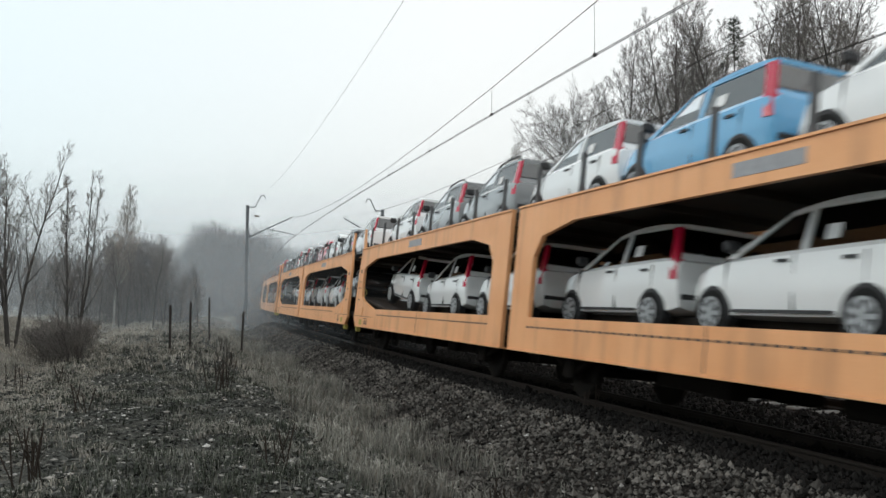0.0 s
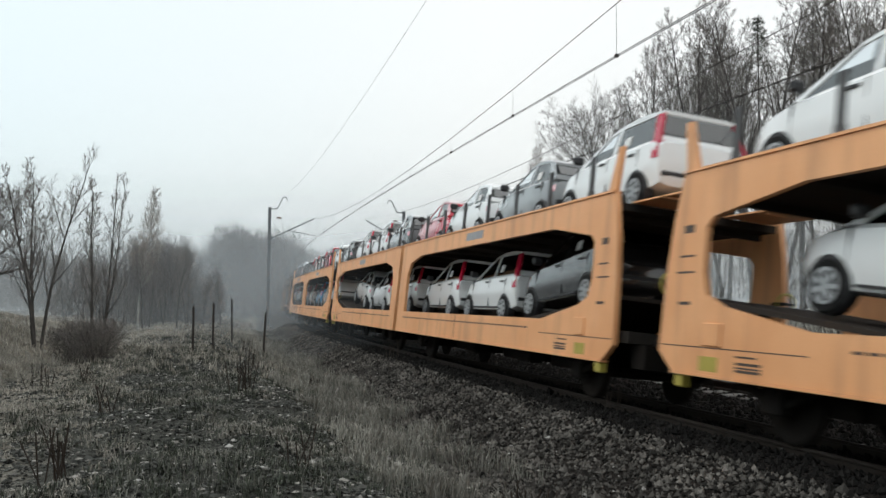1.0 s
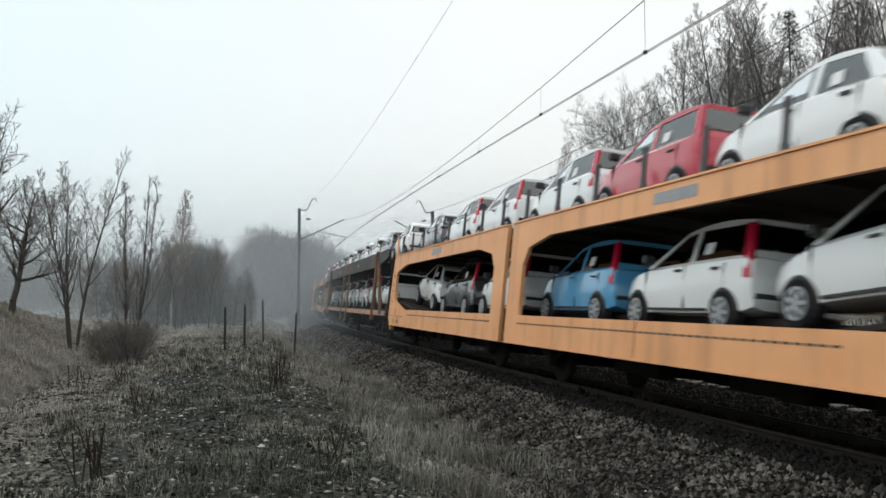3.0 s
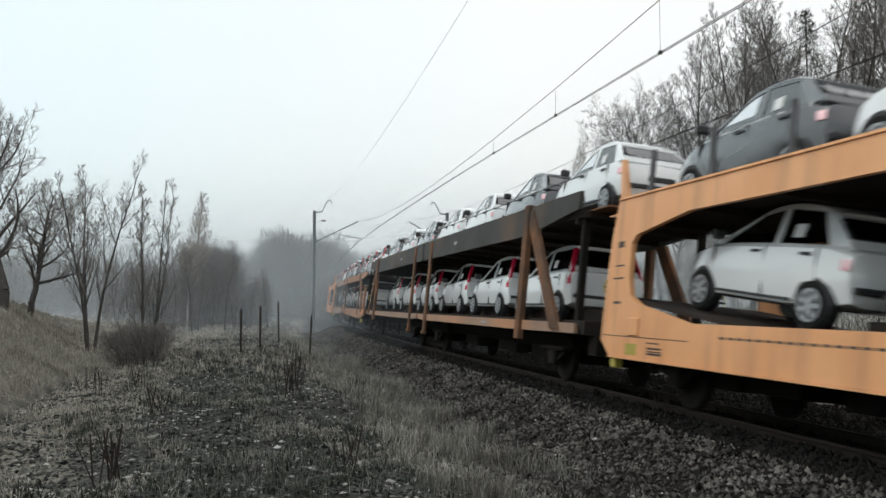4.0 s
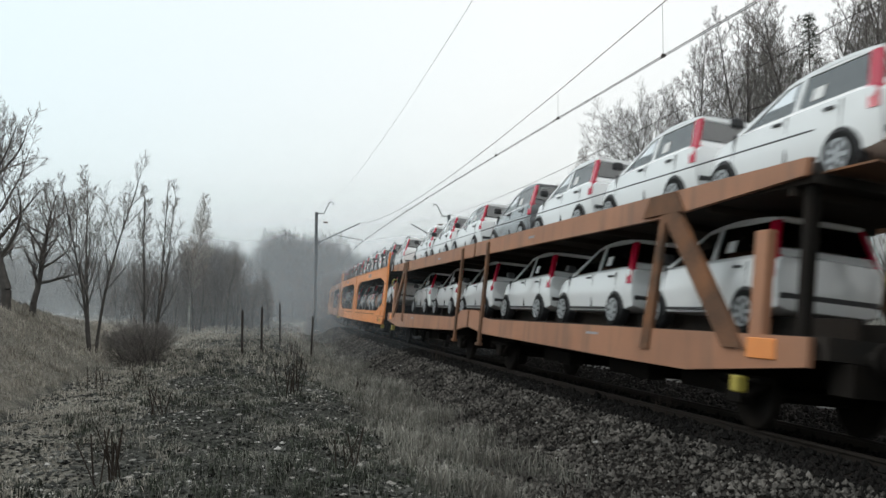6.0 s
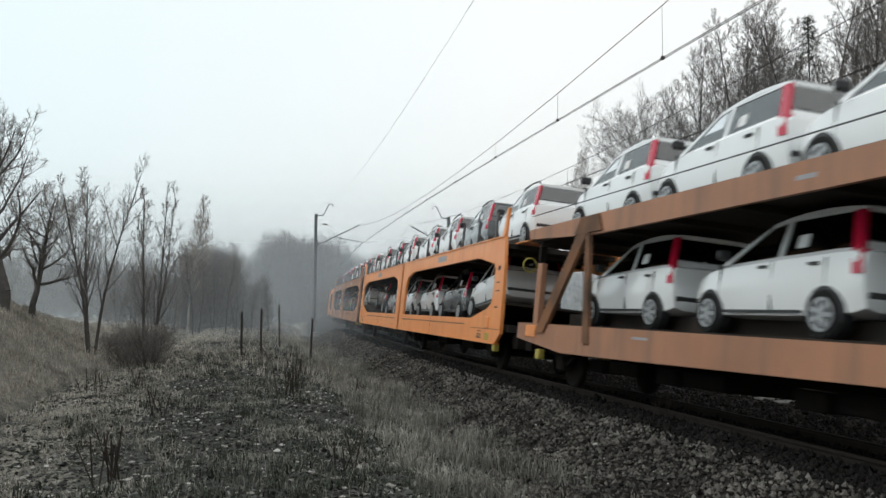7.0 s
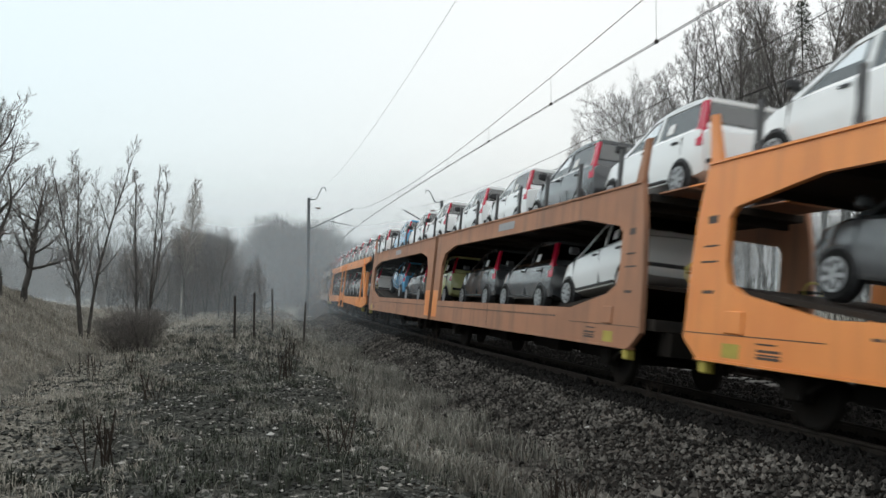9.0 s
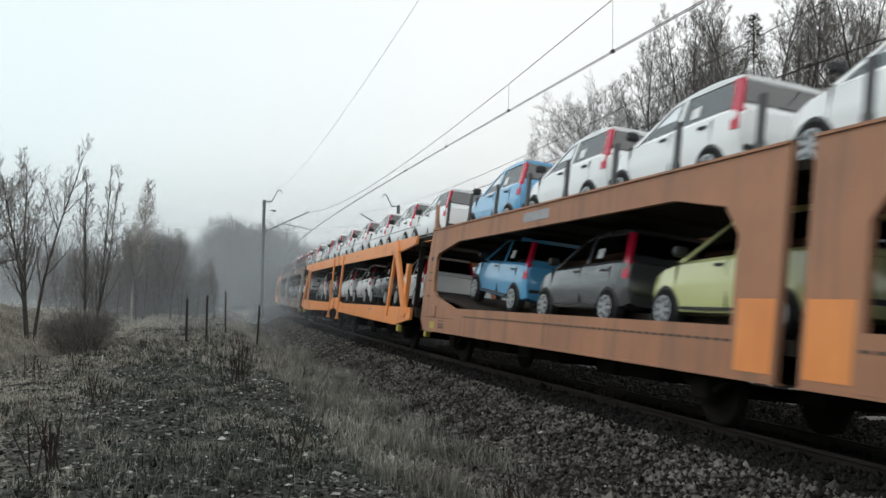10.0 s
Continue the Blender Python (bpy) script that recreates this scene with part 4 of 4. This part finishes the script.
# ---------------------------------------------------------------- trees
def tree_mesh(seed, height, crown=.3, levels=4, stems=1, rise=40, thick=.014, lean=0.0, limbs=14, kids=(7, 5, 3), clear=.3, least=.006, wave=.05, up=.25, shape=.6, fork=.14):
    """Tapered limbs (first) and fine twigs (second), grown from the root at the origin.
    crown: the limbs' reach for each metre of height; rise: the angle between a limb and the stem; shape: where the crown is widest."""
    rnd = random.Random(seed)
    wood, fine = ([], []), ([], [])

    def tube(store, a, b, ra, rb, sides):
        v, f = store
        z = (b - a).normalized()
        x = z.orthogonal().normalized()
        y = z.cross(x)
        base = len(v)
        for p, r in ((a, ra), (b, rb)):
            for i in range(sides):
                t = 2 * math.pi * i / sides
                v.append(p + x * (r * math.cos(t)) + y * (r * math.sin(t)))
        for i in range(sides):
            j = (i + 1) % sides
            f.append((base + i, base + j, base + sides + j, base + sides + i))

    def grow(p, d, length, r, level):
        n = (9, 5, 4, 2, 1)[level]
        seg = length / n
        path = [p]
        radii = [r]
        dirs = []
        for i in range(n):
            wob = wave * (1, 1.3, 1.6, 1.6, 1)[level]
            d = (d + Vector((rnd.gauss(0, wob), rnd.gauss(0, wob), rnd.gauss(0, wob) * .6 + (up * .5 if level else 0)))).normalized()
            path.append(path[-1] + d * seg)
            radii.append(max(least * .6, r * (1 - .82 * (i + 1) / n)))
            dirs.append(d)
            tube(wood if level < 2 else fine, path[-2], path[-1], radii[-2], radii[-1], (8, 5, 3, 3, 3)[level])
        if level >= levels:
            return
        count = limbs if level == 0 else kids[level - 1]
        turn = rnd.uniform(0, 6.28)
        for k in range(count):
            at = clear + (1 - clear) * (k + rnd.random()) / count if level == 0 else .22 + .78 * (k + rnd.random()) / count
            x = min(.999, at) * n
            i = int(x)
            q = path[i].lerp(path[i + 1], x - i)
            rr = radii[i] + (radii[i + 1] - radii[i]) * (x - i)
            turn += 2.4 + rnd.uniform(-.5, .5)
            side = dirs[i].orthogonal()
            side.normalize()
            side = side * math.cos(turn) + dirs[i].cross(side) * math.sin(turn)
            ang = radians(rise if level == 0 else 38) * rnd.uniform(.75, 1.25)
            nd = dirs[i] * math.cos(ang) + side * math.sin(ang)
            if level == 0:
                c = (at - clear) / (1 - clear)
                bulge = max(.30, 1 - abs(c - shape * .5) * .95)
                ln = height * crown * bulge * rnd.uniform(.75, 1.15)
            else:
                ln = length * rnd.uniform(.34, .58) * (1.05 - .5 * at)
            grow(q, nd, ln, max(least, rr * rnd.uniform(.5, .72)), level + 1)
    a = rnd.uniform(0, 6.28)
    for k in range(stems):
        a += 6.28 / stems + rnd.uniform(-.3, .3)
        off = 1 if stems > 1 else 0
        d = Vector((math.cos(a) * fork * off + lean, math.sin(a) * fork * off, 1)).normalized()
        grow(Vector((math.cos(a) * .12 * off, math.sin(a) * .12 * off, -.15)), d, height * rnd.uniform(.84, 1.0), height * thick * (.75 if stems > 1 else 1), 0)
    meshes = []
    for v, f in (wood, fine):
        me = bpy.data.meshes.new("tree")
        me.from_pydata(v, [], f)
        meshes.append(me)
    return meshes


def tree(name, label, meshes, x, y, turn=0, size=1.0, bark=BARK, twig=TWIG, group="bare trees", z=None):
    th = tagged(new(name), label, "tree", group)
    th.matrix_basis = pose(x, y, float(ground_z(x, y)) if z is None else z, 0, 0, turn) @ Matrix.Diagonal((size, size, size, 1))
    for nm, me, mat in (("trunk", meshes[0], bark), ("crown", meshes[1], twig)):
        if not me.materials:
            me.materials.append(mat)
        o = new(nm, me)
        o.parent = th
    return th


OAK = tree_mesh(8, 9.0, crown=.36, rise=58, thick=.021, limbs=26, kids=(9, 6, 4), clear=.20, least=.008, wave=.11, up=.22, shape=.6)
SLIM = tree_mesh(12, 6.2, crown=.38, rise=28, stems=3, thick=.012, limbs=13, kids=(8, 5, 2), clear=.20, least=.007, wave=.035, up=.22, shape=.3, fork=.16)
SLIM2 = tree_mesh(19, 5.6, crown=.26, rise=24, stems=4, thick=.009, limbs=11, kids=(7, 4, 2), clear=.16, least=.007, wave=.03, up=.22, shape=.3, fork=.10)
TALL = tree_mesh(23, 14, crown=.26, rise=34, thick=.010, limbs=28, kids=(9, 7, 4), clear=.25, least=.007, wave=.04, up=.22, shape=.7)
TALL2 = tree_mesh(29, 13, crown=.24, rise=32, stems=2, thick=.010, limbs=22, kids=(8, 7, 4), clear=.25, least=.007, wave=.04, up=.24, shape=.7, fork=.13)
ROUND = tree_mesh(41, 11, crown=.40, rise=44, thick=.012, limbs=36, kids=(10, 8, 5), clear=.30, least=.006, wave=.05, up=.18, shape=1.0)
BIRCHM = tree_mesh(31, 11.5, crown=.19, rise=34, thick=.008, limbs=54, kids=(8, 6, 3), clear=.28, least=.008, wave=.05, up=.06, shape=.4)
BUSH = tree_mesh(37, 1.7, crown=.55, levels=3, stems=14, rise=38, thick=.008, limbs=13, kids=(8, 5), clear=.05, least=.004, wave=.06, up=.15, fork=.5)


def seen_at(px, dist):
    """x, y at a bearing: px across the picture when the camera looks straight ahead."""
    k = (px - 784) / 1506
    return dist * k / math.hypot(1, k), dist / math.hypot(1, k)


tree("oak_tree", "old bare oak with gnarled grey limbs on the bank", OAK, *seen_at(8, 28), 165, .86)
tree("oak_tree", "younger bare oak with crooked dark limbs on the bank", OAK, *seen_at(58, 31), 75, .58)
tree("bare_tree", "slim bare twin-stemmed tree with dark bark on the bank", SLIM, *seen_at(-60, 30), 80, .95)
tree("bare_tree", "slim bare twin-stemmed tree with dark bark on the bank", SLIM, *seen_at(164, 30), 200, 1.0)
tree("bare_tree", "slender bare multi-stemmed young tree growing from a bush", SLIM2, *seen_at(266, 25), 10, .98)
tree("bare_bush", "dense leafless thicket bush at the foot of the bank", BUSH, *seen_at(262, 23.5), 0, .80, group="bushes")
tree("bare_bush", "dense leafless thicket bush at the foot of the bank", BUSH, *seen_at(232, 24.5), 130, .72, group="bushes")
tree("birch_tree", "tall white-stemmed bare birch at the wood's edge", BIRCHM, *seen_at(334, 56), 60, .84, bark=BIRCH, twig=BIRCHTWIG, group="birches")
tree("birch_tree", "tall white-stemmed bare birch beyond the far track", BIRCHM, *seen_at(1030, 96), 150, 1.80, bark=BIRCH, twig=BIRCHTWIG, group="birches")
for px, d, me, turn, size in ((1168, 80, ROUND, 305, 1.76), (1200, 88, ROUND, 160, 1.72), (1246, 84, TALL2, 200, 1.62), (1268, 82, TALL, 130, 1.72), (1296, 79, TALL2, 250, 1.88), (1332, 82, TALL, 300, 1.92),
                              (1376, 78, TALL2, 20, 2.0), (1424, 82, TALL, 77, 1.98), (1470, 77, TALL2, 160, 1.98), (1516, 79, TALL, 215, 1.98), (1560, 76, TALL2, 290, 2.0), (1610, 76, TALL, 5, 1.95), (1680, 74, TALL2, 50, 1.95),
                              (1350, 92, TALL2, 110, 2.1), (1480, 90, TALL, 180, 2.15), (1580, 86, TALL, 240, 2.1)):
    tree("bare_tree", "tall bare tree with fine upright twigs beyond the tracks", me, *seen_at(px, d), turn, size)


def pine(x, y, h):
    """A thin pine: straight stem, short drooping boughs, tufts of needles."""
    rnd = random.Random(9)
    th = tagged(new("pine_tree"), "dark slender pine standing among bare trees", "tree")
    th.matrix_basis = pose(x, y, float(ground_z(x, y)))
    bm = bars(((0, 0, -.2), (0, 0, h * .5), .26, None, 8), ((0, 0, h * .5), (0, 0, h), .12, None, 6))
    part("trunk", bm, BARK, th)
    v, f = [], []
    for _ in range(380):
        k = rnd.random() ** .7
        z = h * (.78 + .23 * k)
        a, q = rnd.uniform(0, 6.28), rnd.random() ** .5 * (1.4 * (1 - k) + .35)
        c = Vector((q * math.cos(a), q * math.sin(a), z - q * .25))
        for _ in range(3):
            d = Vector((rnd.gauss(0, 1), rnd.gauss(0, 1), rnd.gauss(.3, .8))).normalized() * rnd.uniform(.2, .45)
            w = d.orthogonal().normalized() * .05
            b = len(v)
            v += [c - w, c + w, c + d]
            f.append((b, b + 1, b + 2))
    me = bpy.data.meshes.new("crown")
    me.from_pydata(v, [], f)
    link_mesh("crown", me, NEEDLE, th)


pine(*seen_at(1441, 76), 25.0)
# the wood's edge
rw = random.Random(5)
for px in range(205, 480, 22):
    d = rw.uniform(50, 57)
    h = .36 if 320 < px < 430 else .29
    tree("bare_tree", "dark bare tree in the misty wood", rw.choice((TALL, TALL2)), *seen_at(px + rw.uniform(-8, 8), d), rw.uniform(0, 360), h * rw.uniform(.8, 1.15))


def woods(name, label, places, seed, count=90, width=.05, low=.08, mat=TWIG):
    """A far wood: stems with rounded crowns of countless twigs down to the ground, one mass."""
    rnd = np.random.default_rng(seed)
    P, Q, W = [], [], []
    for x, y, h in places:
        g = float(ground_z(x, y))
        rad = h * rnd.uniform(.18, .30)
        d = rnd.normal(0, 1, (count, 3))
        d *= (rnd.random(count) ** .4 / np.linalg.norm(d, axis=1))[:, None]
        mid = h * (low + 1) / 2
        p = np.stack([x + d[:, 0] * rad, y + d[:, 1] * rad, g + mid + d[:, 2] * h * (1 - low) / 2], -1)
        q = np.stack([d[:, 0] * .7, d[:, 1] * .7, np.abs(d[:, 2]) * .5 + .6], -1) + rnd.normal(0, .35, (count, 3))
        q = p + q * (h * rnd.uniform(.04, .10, count))[:, None]
        P += [np.array([[x, y, g - .2]]), p]
        Q += [np.array([[x + rnd.normal(0, .3), y, g + h * .9]]), q]
        W += [np.array([width * 1.8]), np.full(count, width)]
    P, Q, W = np.concatenate(P), np.concatenate(Q), np.concatenate(W)
    a = rnd.uniform(0, 6.28, len(P))
    T = np.stack([np.cos(a), .4 * np.sin(a), np.zeros(len(P))], -1) * W[:, None]
    i = np.arange(len(P)) * 4
    me = bpy.data.meshes.new(name)
    me.from_pydata(np.stack([P - T, P + T, Q + T * .2, Q - T * .2], 1).reshape(-1, 3).tolist(), [], np.stack([i, i + 1, i + 2, i + 3], -1).tolist())
    return tagged(link_mesh(name, me, mat), label, "wood", kind="stuff")


def belt(px0, px1, d0, d1, n, h0, h1, seed):
    rnd = random.Random(seed)
    out = []
    for _ in range(n):
        k = rnd.random()
        x, y = seen_at(px0 + (px1 - px0) * k, rnd.uniform(d0, d1))
        out.append((x, y, rnd.uniform(h0, h1)))
    return out


woods("near_wood", "dark bare thicket at the edge of the wood", belt(180, 335, 60, 68, 50, 2.4, 4.4, 1) + belt(335, 418, 60, 66, 90, 4.0, 6.2, 11) + belt(410, 470, 60, 66, 30, 1.8, 3.4, 21), 1, 620, .018, .0)
woods("far_wood", "bare wood fading into the mist", belt(430, 720, 110, 140, 180, 6, 9, 2) + belt(470, 600, 105, 120, 100, 8.5, 11.2, 12), 2, 600, .034, .0)
woods("far_wood_beyond", "bare wood fading into the mist", belt(-150, 430, 95, 150, 200, 4.5, 8, 3), 3, 380, .032, .0)
woods("wood_behind_bank", "bare grey thicket behind the bank", belt(-250, 210, 78, 98, 150, 4, 7.5, 13), 13, 380, .020, .0)
woods("wood_beyond_tracks", "bare brushwood beyond the tracks", belt(1215, 2000, 60, 80, 160, 6, 11, 4), 4, 260, .016)
woods("brush_beyond_tracks", "leafless brushwood along the far track", belt(740, 1330, 60, 85, 110, 4.0, 7.0, 14), 14, 300, .018)
# scrub added to darken the bright background behind the lower cars
rh = random.Random(77)
hedge = []
for i in range(75):
    q = on_track(rh.uniform(4, 75), -rh.uniform(9.5, 15))
    hedge.append((q.x, q.y, rh.uniform(1.8, 3.2)))
for i in range(60):
    q = on_track(rh.uniform(-8, 24), -rh.uniform(10.5, 15))
    hedge.append((q.x, q.y, rh.uniform(3.6, 5.2)))
woods("hedge_beyond_tracks", "leafless scrub added beyond the tracks to darken gaps under cars", hedge, 15, 420, .014, .0, THICKET)
woods("wood_along_tracks", "bare brushwood beyond the tracks", belt(800, 1200, 110, 170, 120, 5, 8, 5), 5, 90, .06)


# ---------------------------------------------------------------- mist
for y, dens, top in ((31, .05, 5.0), (45, .10, 8.0), (58, .26, 12.0), (73, .18, 32.0), (102, .24, 30.0), (150, .5, 30.0)):
    me = bpy.data.meshes.new("mist_layer")
    pts = [(x, -(x / 300) ** 2 * 60, z) for z in (-1.5, 38) for x in np.linspace(-150, 130, 13)]
    me.from_pydata(pts, [], [(k, k + 1, k + 14, k + 13) for k in range(12)])
    ob = link_mesh("mist_layer", me, mist_material("morning_mist", dens, top))
    ob.matrix_basis = pose(0, y, 0)
    tagged(ob, "thin drift of grey morning mist over the line", "mist", "mist", "structure")


# ---------------------------------------------------------------- grass, stones, weeds
def scatter(n, s_range, u_range, seed, power=1.0):
    r = np.random.default_rng(seed)
    s = s_range[0] + (s_range[1] - s_range[0]) * r.random(n) ** power
    u = r.uniform(*u_range, n)
    a = HEAD + s / RADIUS
    x = CENTRE.x - (RADIUS + u) * np.cos(a)
    y = CENTRE.y + (RADIUS + u) * np.sin(a)
    return x, y, ground_z(x, y), r


def blades(name, label, n, s_range, u_range, height, width, mat, seed, clump=6, bend=.5, power=1.6, patchy=0.0):
    """Withered blades in clumps: each a bent, tapering strip."""
    x, y, z, r = scatter(n // clump, s_range, u_range, seed, power)
    if patchy:
        keep = np.sin(x * 1.7 + 2 * np.sin(y * .6)) * np.sin(y * 1.1 + x * .5) + r.normal(0, .4, len(x)) > patchy - 1
        x, y, z = x[keep], y[keep], z[keep]
    x, y, z = (np.repeat(q, clump) for q in (x, y, z))
    m = len(x)
    x, y = x + r.normal(0, .05, m), y + r.normal(0, .05, m)
    h = height * r.uniform(.4, 1.25, m)
    a, b = r.uniform(0, 6.28, m), r.uniform(.15, 1, m) * bend
    tx, ty = np.cos(a), np.sin(a)
    wx, wy = -ty * width, tx * width
    P = np.stack([
        np.stack([x - wx, y - wy, z - .02], -1), np.stack([x + wx, y + wy, z - .02], -1),
        np.stack([x + tx * h * b * .35 + wx * .7, y + ty * h * b * .35 + wy * .7, z + h * .6], -1),
        np.stack([x + tx * h * b * .35 - wx * .7, y + ty * h * b * .35 - wy * .7, z + h * .6], -1),
        np.stack([x + tx * h * b, y + ty * h * b, z + h * (1 - .35 * b)], -1)], 1).reshape(-1, 3)
    i = np.arange(m) * 5
    me = bpy.data.meshes.new(name)
    me.from_pydata(P.tolist(), [], np.stack([i, i + 1, i + 2, i + 3], -1).tolist() + np.stack([i + 3, i + 2, i + 4], -1).tolist())
    tagged(link_mesh(name, me, mat), label, "grass", kind="stuff")


def stones(name, label, n, s_range, u_range, size, mat, seed, flat=.6, power=1.5, category="stones"):
    """Broken stones: eight-sided lumps of uneven shape."""
    x, y, z, r = scatter(n, s_range, u_range, seed, power)
    d = size * r.lognormal(0, .35, n)
    base = np.array([(1, 0, 0), (0, 1, 0), (-1, 0, 0), (0, -1, 0), (0, 0, 1), (0, 0, -1)], float)
    V = base[None] * (1 + r.uniform(-.35, .35, (n, 6, 1))) + r.normal(0, .12, (n, 6, 3))
    V *= d[:, None, None]
    V[:, :, 2] *= flat
    a = r.uniform(0, 6.28, n)
    c, s = np.cos(a)[:, None], np.sin(a)[:, None]
    V[:, :, 0], V[:, :, 1] = V[:, :, 0] * c - V[:, :, 1] * s, V[:, :, 0] * s + V[:, :, 1] * c
    V += np.stack([x, y, z + d * flat * r.uniform(.1, .7, n)], -1)[:, None]
    tri = np.array([(0, 1, 4), (1, 2, 4), (2, 3, 4), (3, 0, 4), (1, 0, 5), (2, 1, 5), (3, 2, 5), (0, 3, 5)])
    F = (tri[None] + (np.arange(n) * 6)[:, None, None]).reshape(-1, 3)
    me = bpy.data.meshes.new(name)
    me.from_pydata(V.reshape(-1, 3).tolist(), [], F.tolist())
    tagged(link_mesh(name, me, mat), label, category, kind="stuff")


stones("ballast", "broken grey-brown ballast stones beside the track", 58000, (3, 60), (1.75, 4.0), .021, BALLAST, 1, 1.0)
# the next two rows carry the train's shade in their near-black colour
stones("trackbed_ballast", "dark ballast between and beside the rails, train shade painted in", 42000, (3, 60), (-2.2, 1.95), .024, SHADESTONE, 21, 1.0)
stones("ballast_beyond", "broken ballast stones of the far track, coloured dark as shaded", 18000, (5, 40), (-6.4, -2.2), .028, SHADESTONE, 2, .75)
stones("clinker_litter", "dark clinker lumps and leaf litter on the soil", 70000, (2, 40), (4.0, 10.6), .021, CHIP, 3, .5)
stones("leaf_flecks", "curled pale dead leaves scattered over dark soil", 7000, (5, 34), (3.9, 10.6), .026, LEAF, 31, .35)
stones("pale_stones", "scattered pale stones on dark soil", 1500, (4, 35), (2.4, 9.2), .022, PALESTONE, 4, .5)
blades("tall_straw_grass", "tall pale straw-coloured dry grass along the verge", 36000, (3.5, 45), (3.1, 5.3), .28, .006, STRAW, 5, clump=14, bend=.9, patchy=1.12)
blades("verge_grass", "thin withered grass at the edge of the ballast", 16000, (3, 60), (2.9, 4.4), .2, .005, DULLGRASS, 6, patchy=.8)
blades("short_withered_grass", "short grey withered grass on dark soil", 30000, (2, 45), (4.6, 9.6), .12, .004, DULLGRASS, 7, bend=1.2, patchy=1.0)
blades("dark_herbs", "low dark withered herbs on the clinker", 54000, (2, 40), (4.2, 9.4), .11, .007, HERB, 41, clump=9, bend=1.6, patchy=.85)
blades("matted_tufts", "matted tufts of bleached grass lying on dark soil", 40000, (9, 42), (4.2, 9.2), .12, .007, STRAW, 43, clump=22, bend=2.0, power=1.1, patchy=1.2)
blades("lane_grass", "patchy dry grass beside the worn lane", 30000, (2, 50), (7.8, 10.7), .10, .006, BANKGRASS, 42, clump=8, bend=1.5, patchy=.8)
blades("bank_grass", "matted dry grass on the bank", 70000, (2, 50), (11.2, 17), .15, .007, BANKGRASS, 8, bend=1.3, power=1.3)
blades("meadow_grass", "matted dry grass by the track", 24000, (20, 80), (4.0, 16), .22, .010, BANKGRASS, 9, bend=1.0, power=1.0)


stones("clinker_underfoot", "dark clinker lumps on trodden soil", 9000, (-8, 2.2), (4.0, 9.4), .024, CHIP, 51, .5, 1.0)
stones("ballast_alongside", "broken grey-brown ballast stones beside the track", 9000, (-8, 3.2), (2.15, 4.0), .03, BALLAST, 52, 1.0, 1.0)
# train shade put into the stone colour here too
stones("trackbed_alongside", "dark ballast between and beside the rails, train shade painted in", 8000, (-8, 3.2), (-2.2, 2.3), .036, SHADESTONE, 53, 1.0, 1.0)
blades("grass_underfoot", "patchy withered grass on trodden soil", 12000, (-8, 2.5), (3.6, 12), .16, .005, DULLGRASS, 54, clump=8, bend=1.2, power=1.0, patchy=.8)


def weed(x, y, h, n, seed):
    """A bunch of dead upright stalks."""
    r = random.Random(seed)
    bm = bmesh.new()
    for _ in range(n):
        p = Vector((r.gauss(0, .09), r.gauss(0, .09), -.03))
        q = p + Vector((r.gauss(0, .07), r.gauss(0, .07), h * r.uniform(.6, 1)))
        bar(bm, p, q, .011, None, 4)
        for k in range(3):
            a = p.lerp(q, r.uniform(.45, .95))
            bar(bm, a, a + Vector((r.gauss(0, .06), r.gauss(0, .06), h * .14)), .006, None, 3)
    ob = part("dead_weed", bm, WEED)
    ob.matrix_basis = pose(x, y, float(ground_z(x, y)))
    tagged(ob, "bunch of dark dead weed stalks standing in the grass", "weed", "dead weeds")


for i, (x, y, h, n) in enumerate(((-2.7, 15.3, .62, 14), (1.0, 7.6, .62, 7), (1.35, 7.7, .55, 5), (-3.15, 8.2, .62, 12), (-6.9, 17.0, .55, 7), (-6.2, 17.6, .5, 5), (-.95, 8.6, .5, 5), (-4.1, 12.5, .45, 6), (3.3, 13.0, .4, 6), (-1.9, 20, .5, 6), (-.2, 24, .55, 8), (-3.9, 23, .55, 8), (-5.2, 30, .6, 9))):
    weed(x, y, h, n, 100 + i)

for x, y, h in ((-6.1, 25.9, 1.42), (-6.0, 28.2, 1.55), (-6.3, 33.0, 1.75), (-4.75, 30.6, 1.45)):
    r = random.Random(int(h * 100))
    p, q = Vector((0, 0, -.3)), Vector((r.uniform(-.16, .10), 0, h))
    bm = bars((p, q, .075, None, 6), (q, q + Vector((0, 0, .04)), .05, None, 6))
    ob = part("fence_post", bm, WOODPOST)
    ob.matrix_basis = pose(x, y, float(ground_z(x, y)))
    tagged(ob, "weathered dark wooden fence post standing in the grass", "fence post", "fence posts")


# ---------------------------------------------------------------- the train runs towards the camera
def motions():
    for thing, s, on, turn in moving:
        walk(thing, [(t, track_pose(s - SPEED * t, 0, -0.05, CANT, turn) @ on) for t in range(11)])


motions()
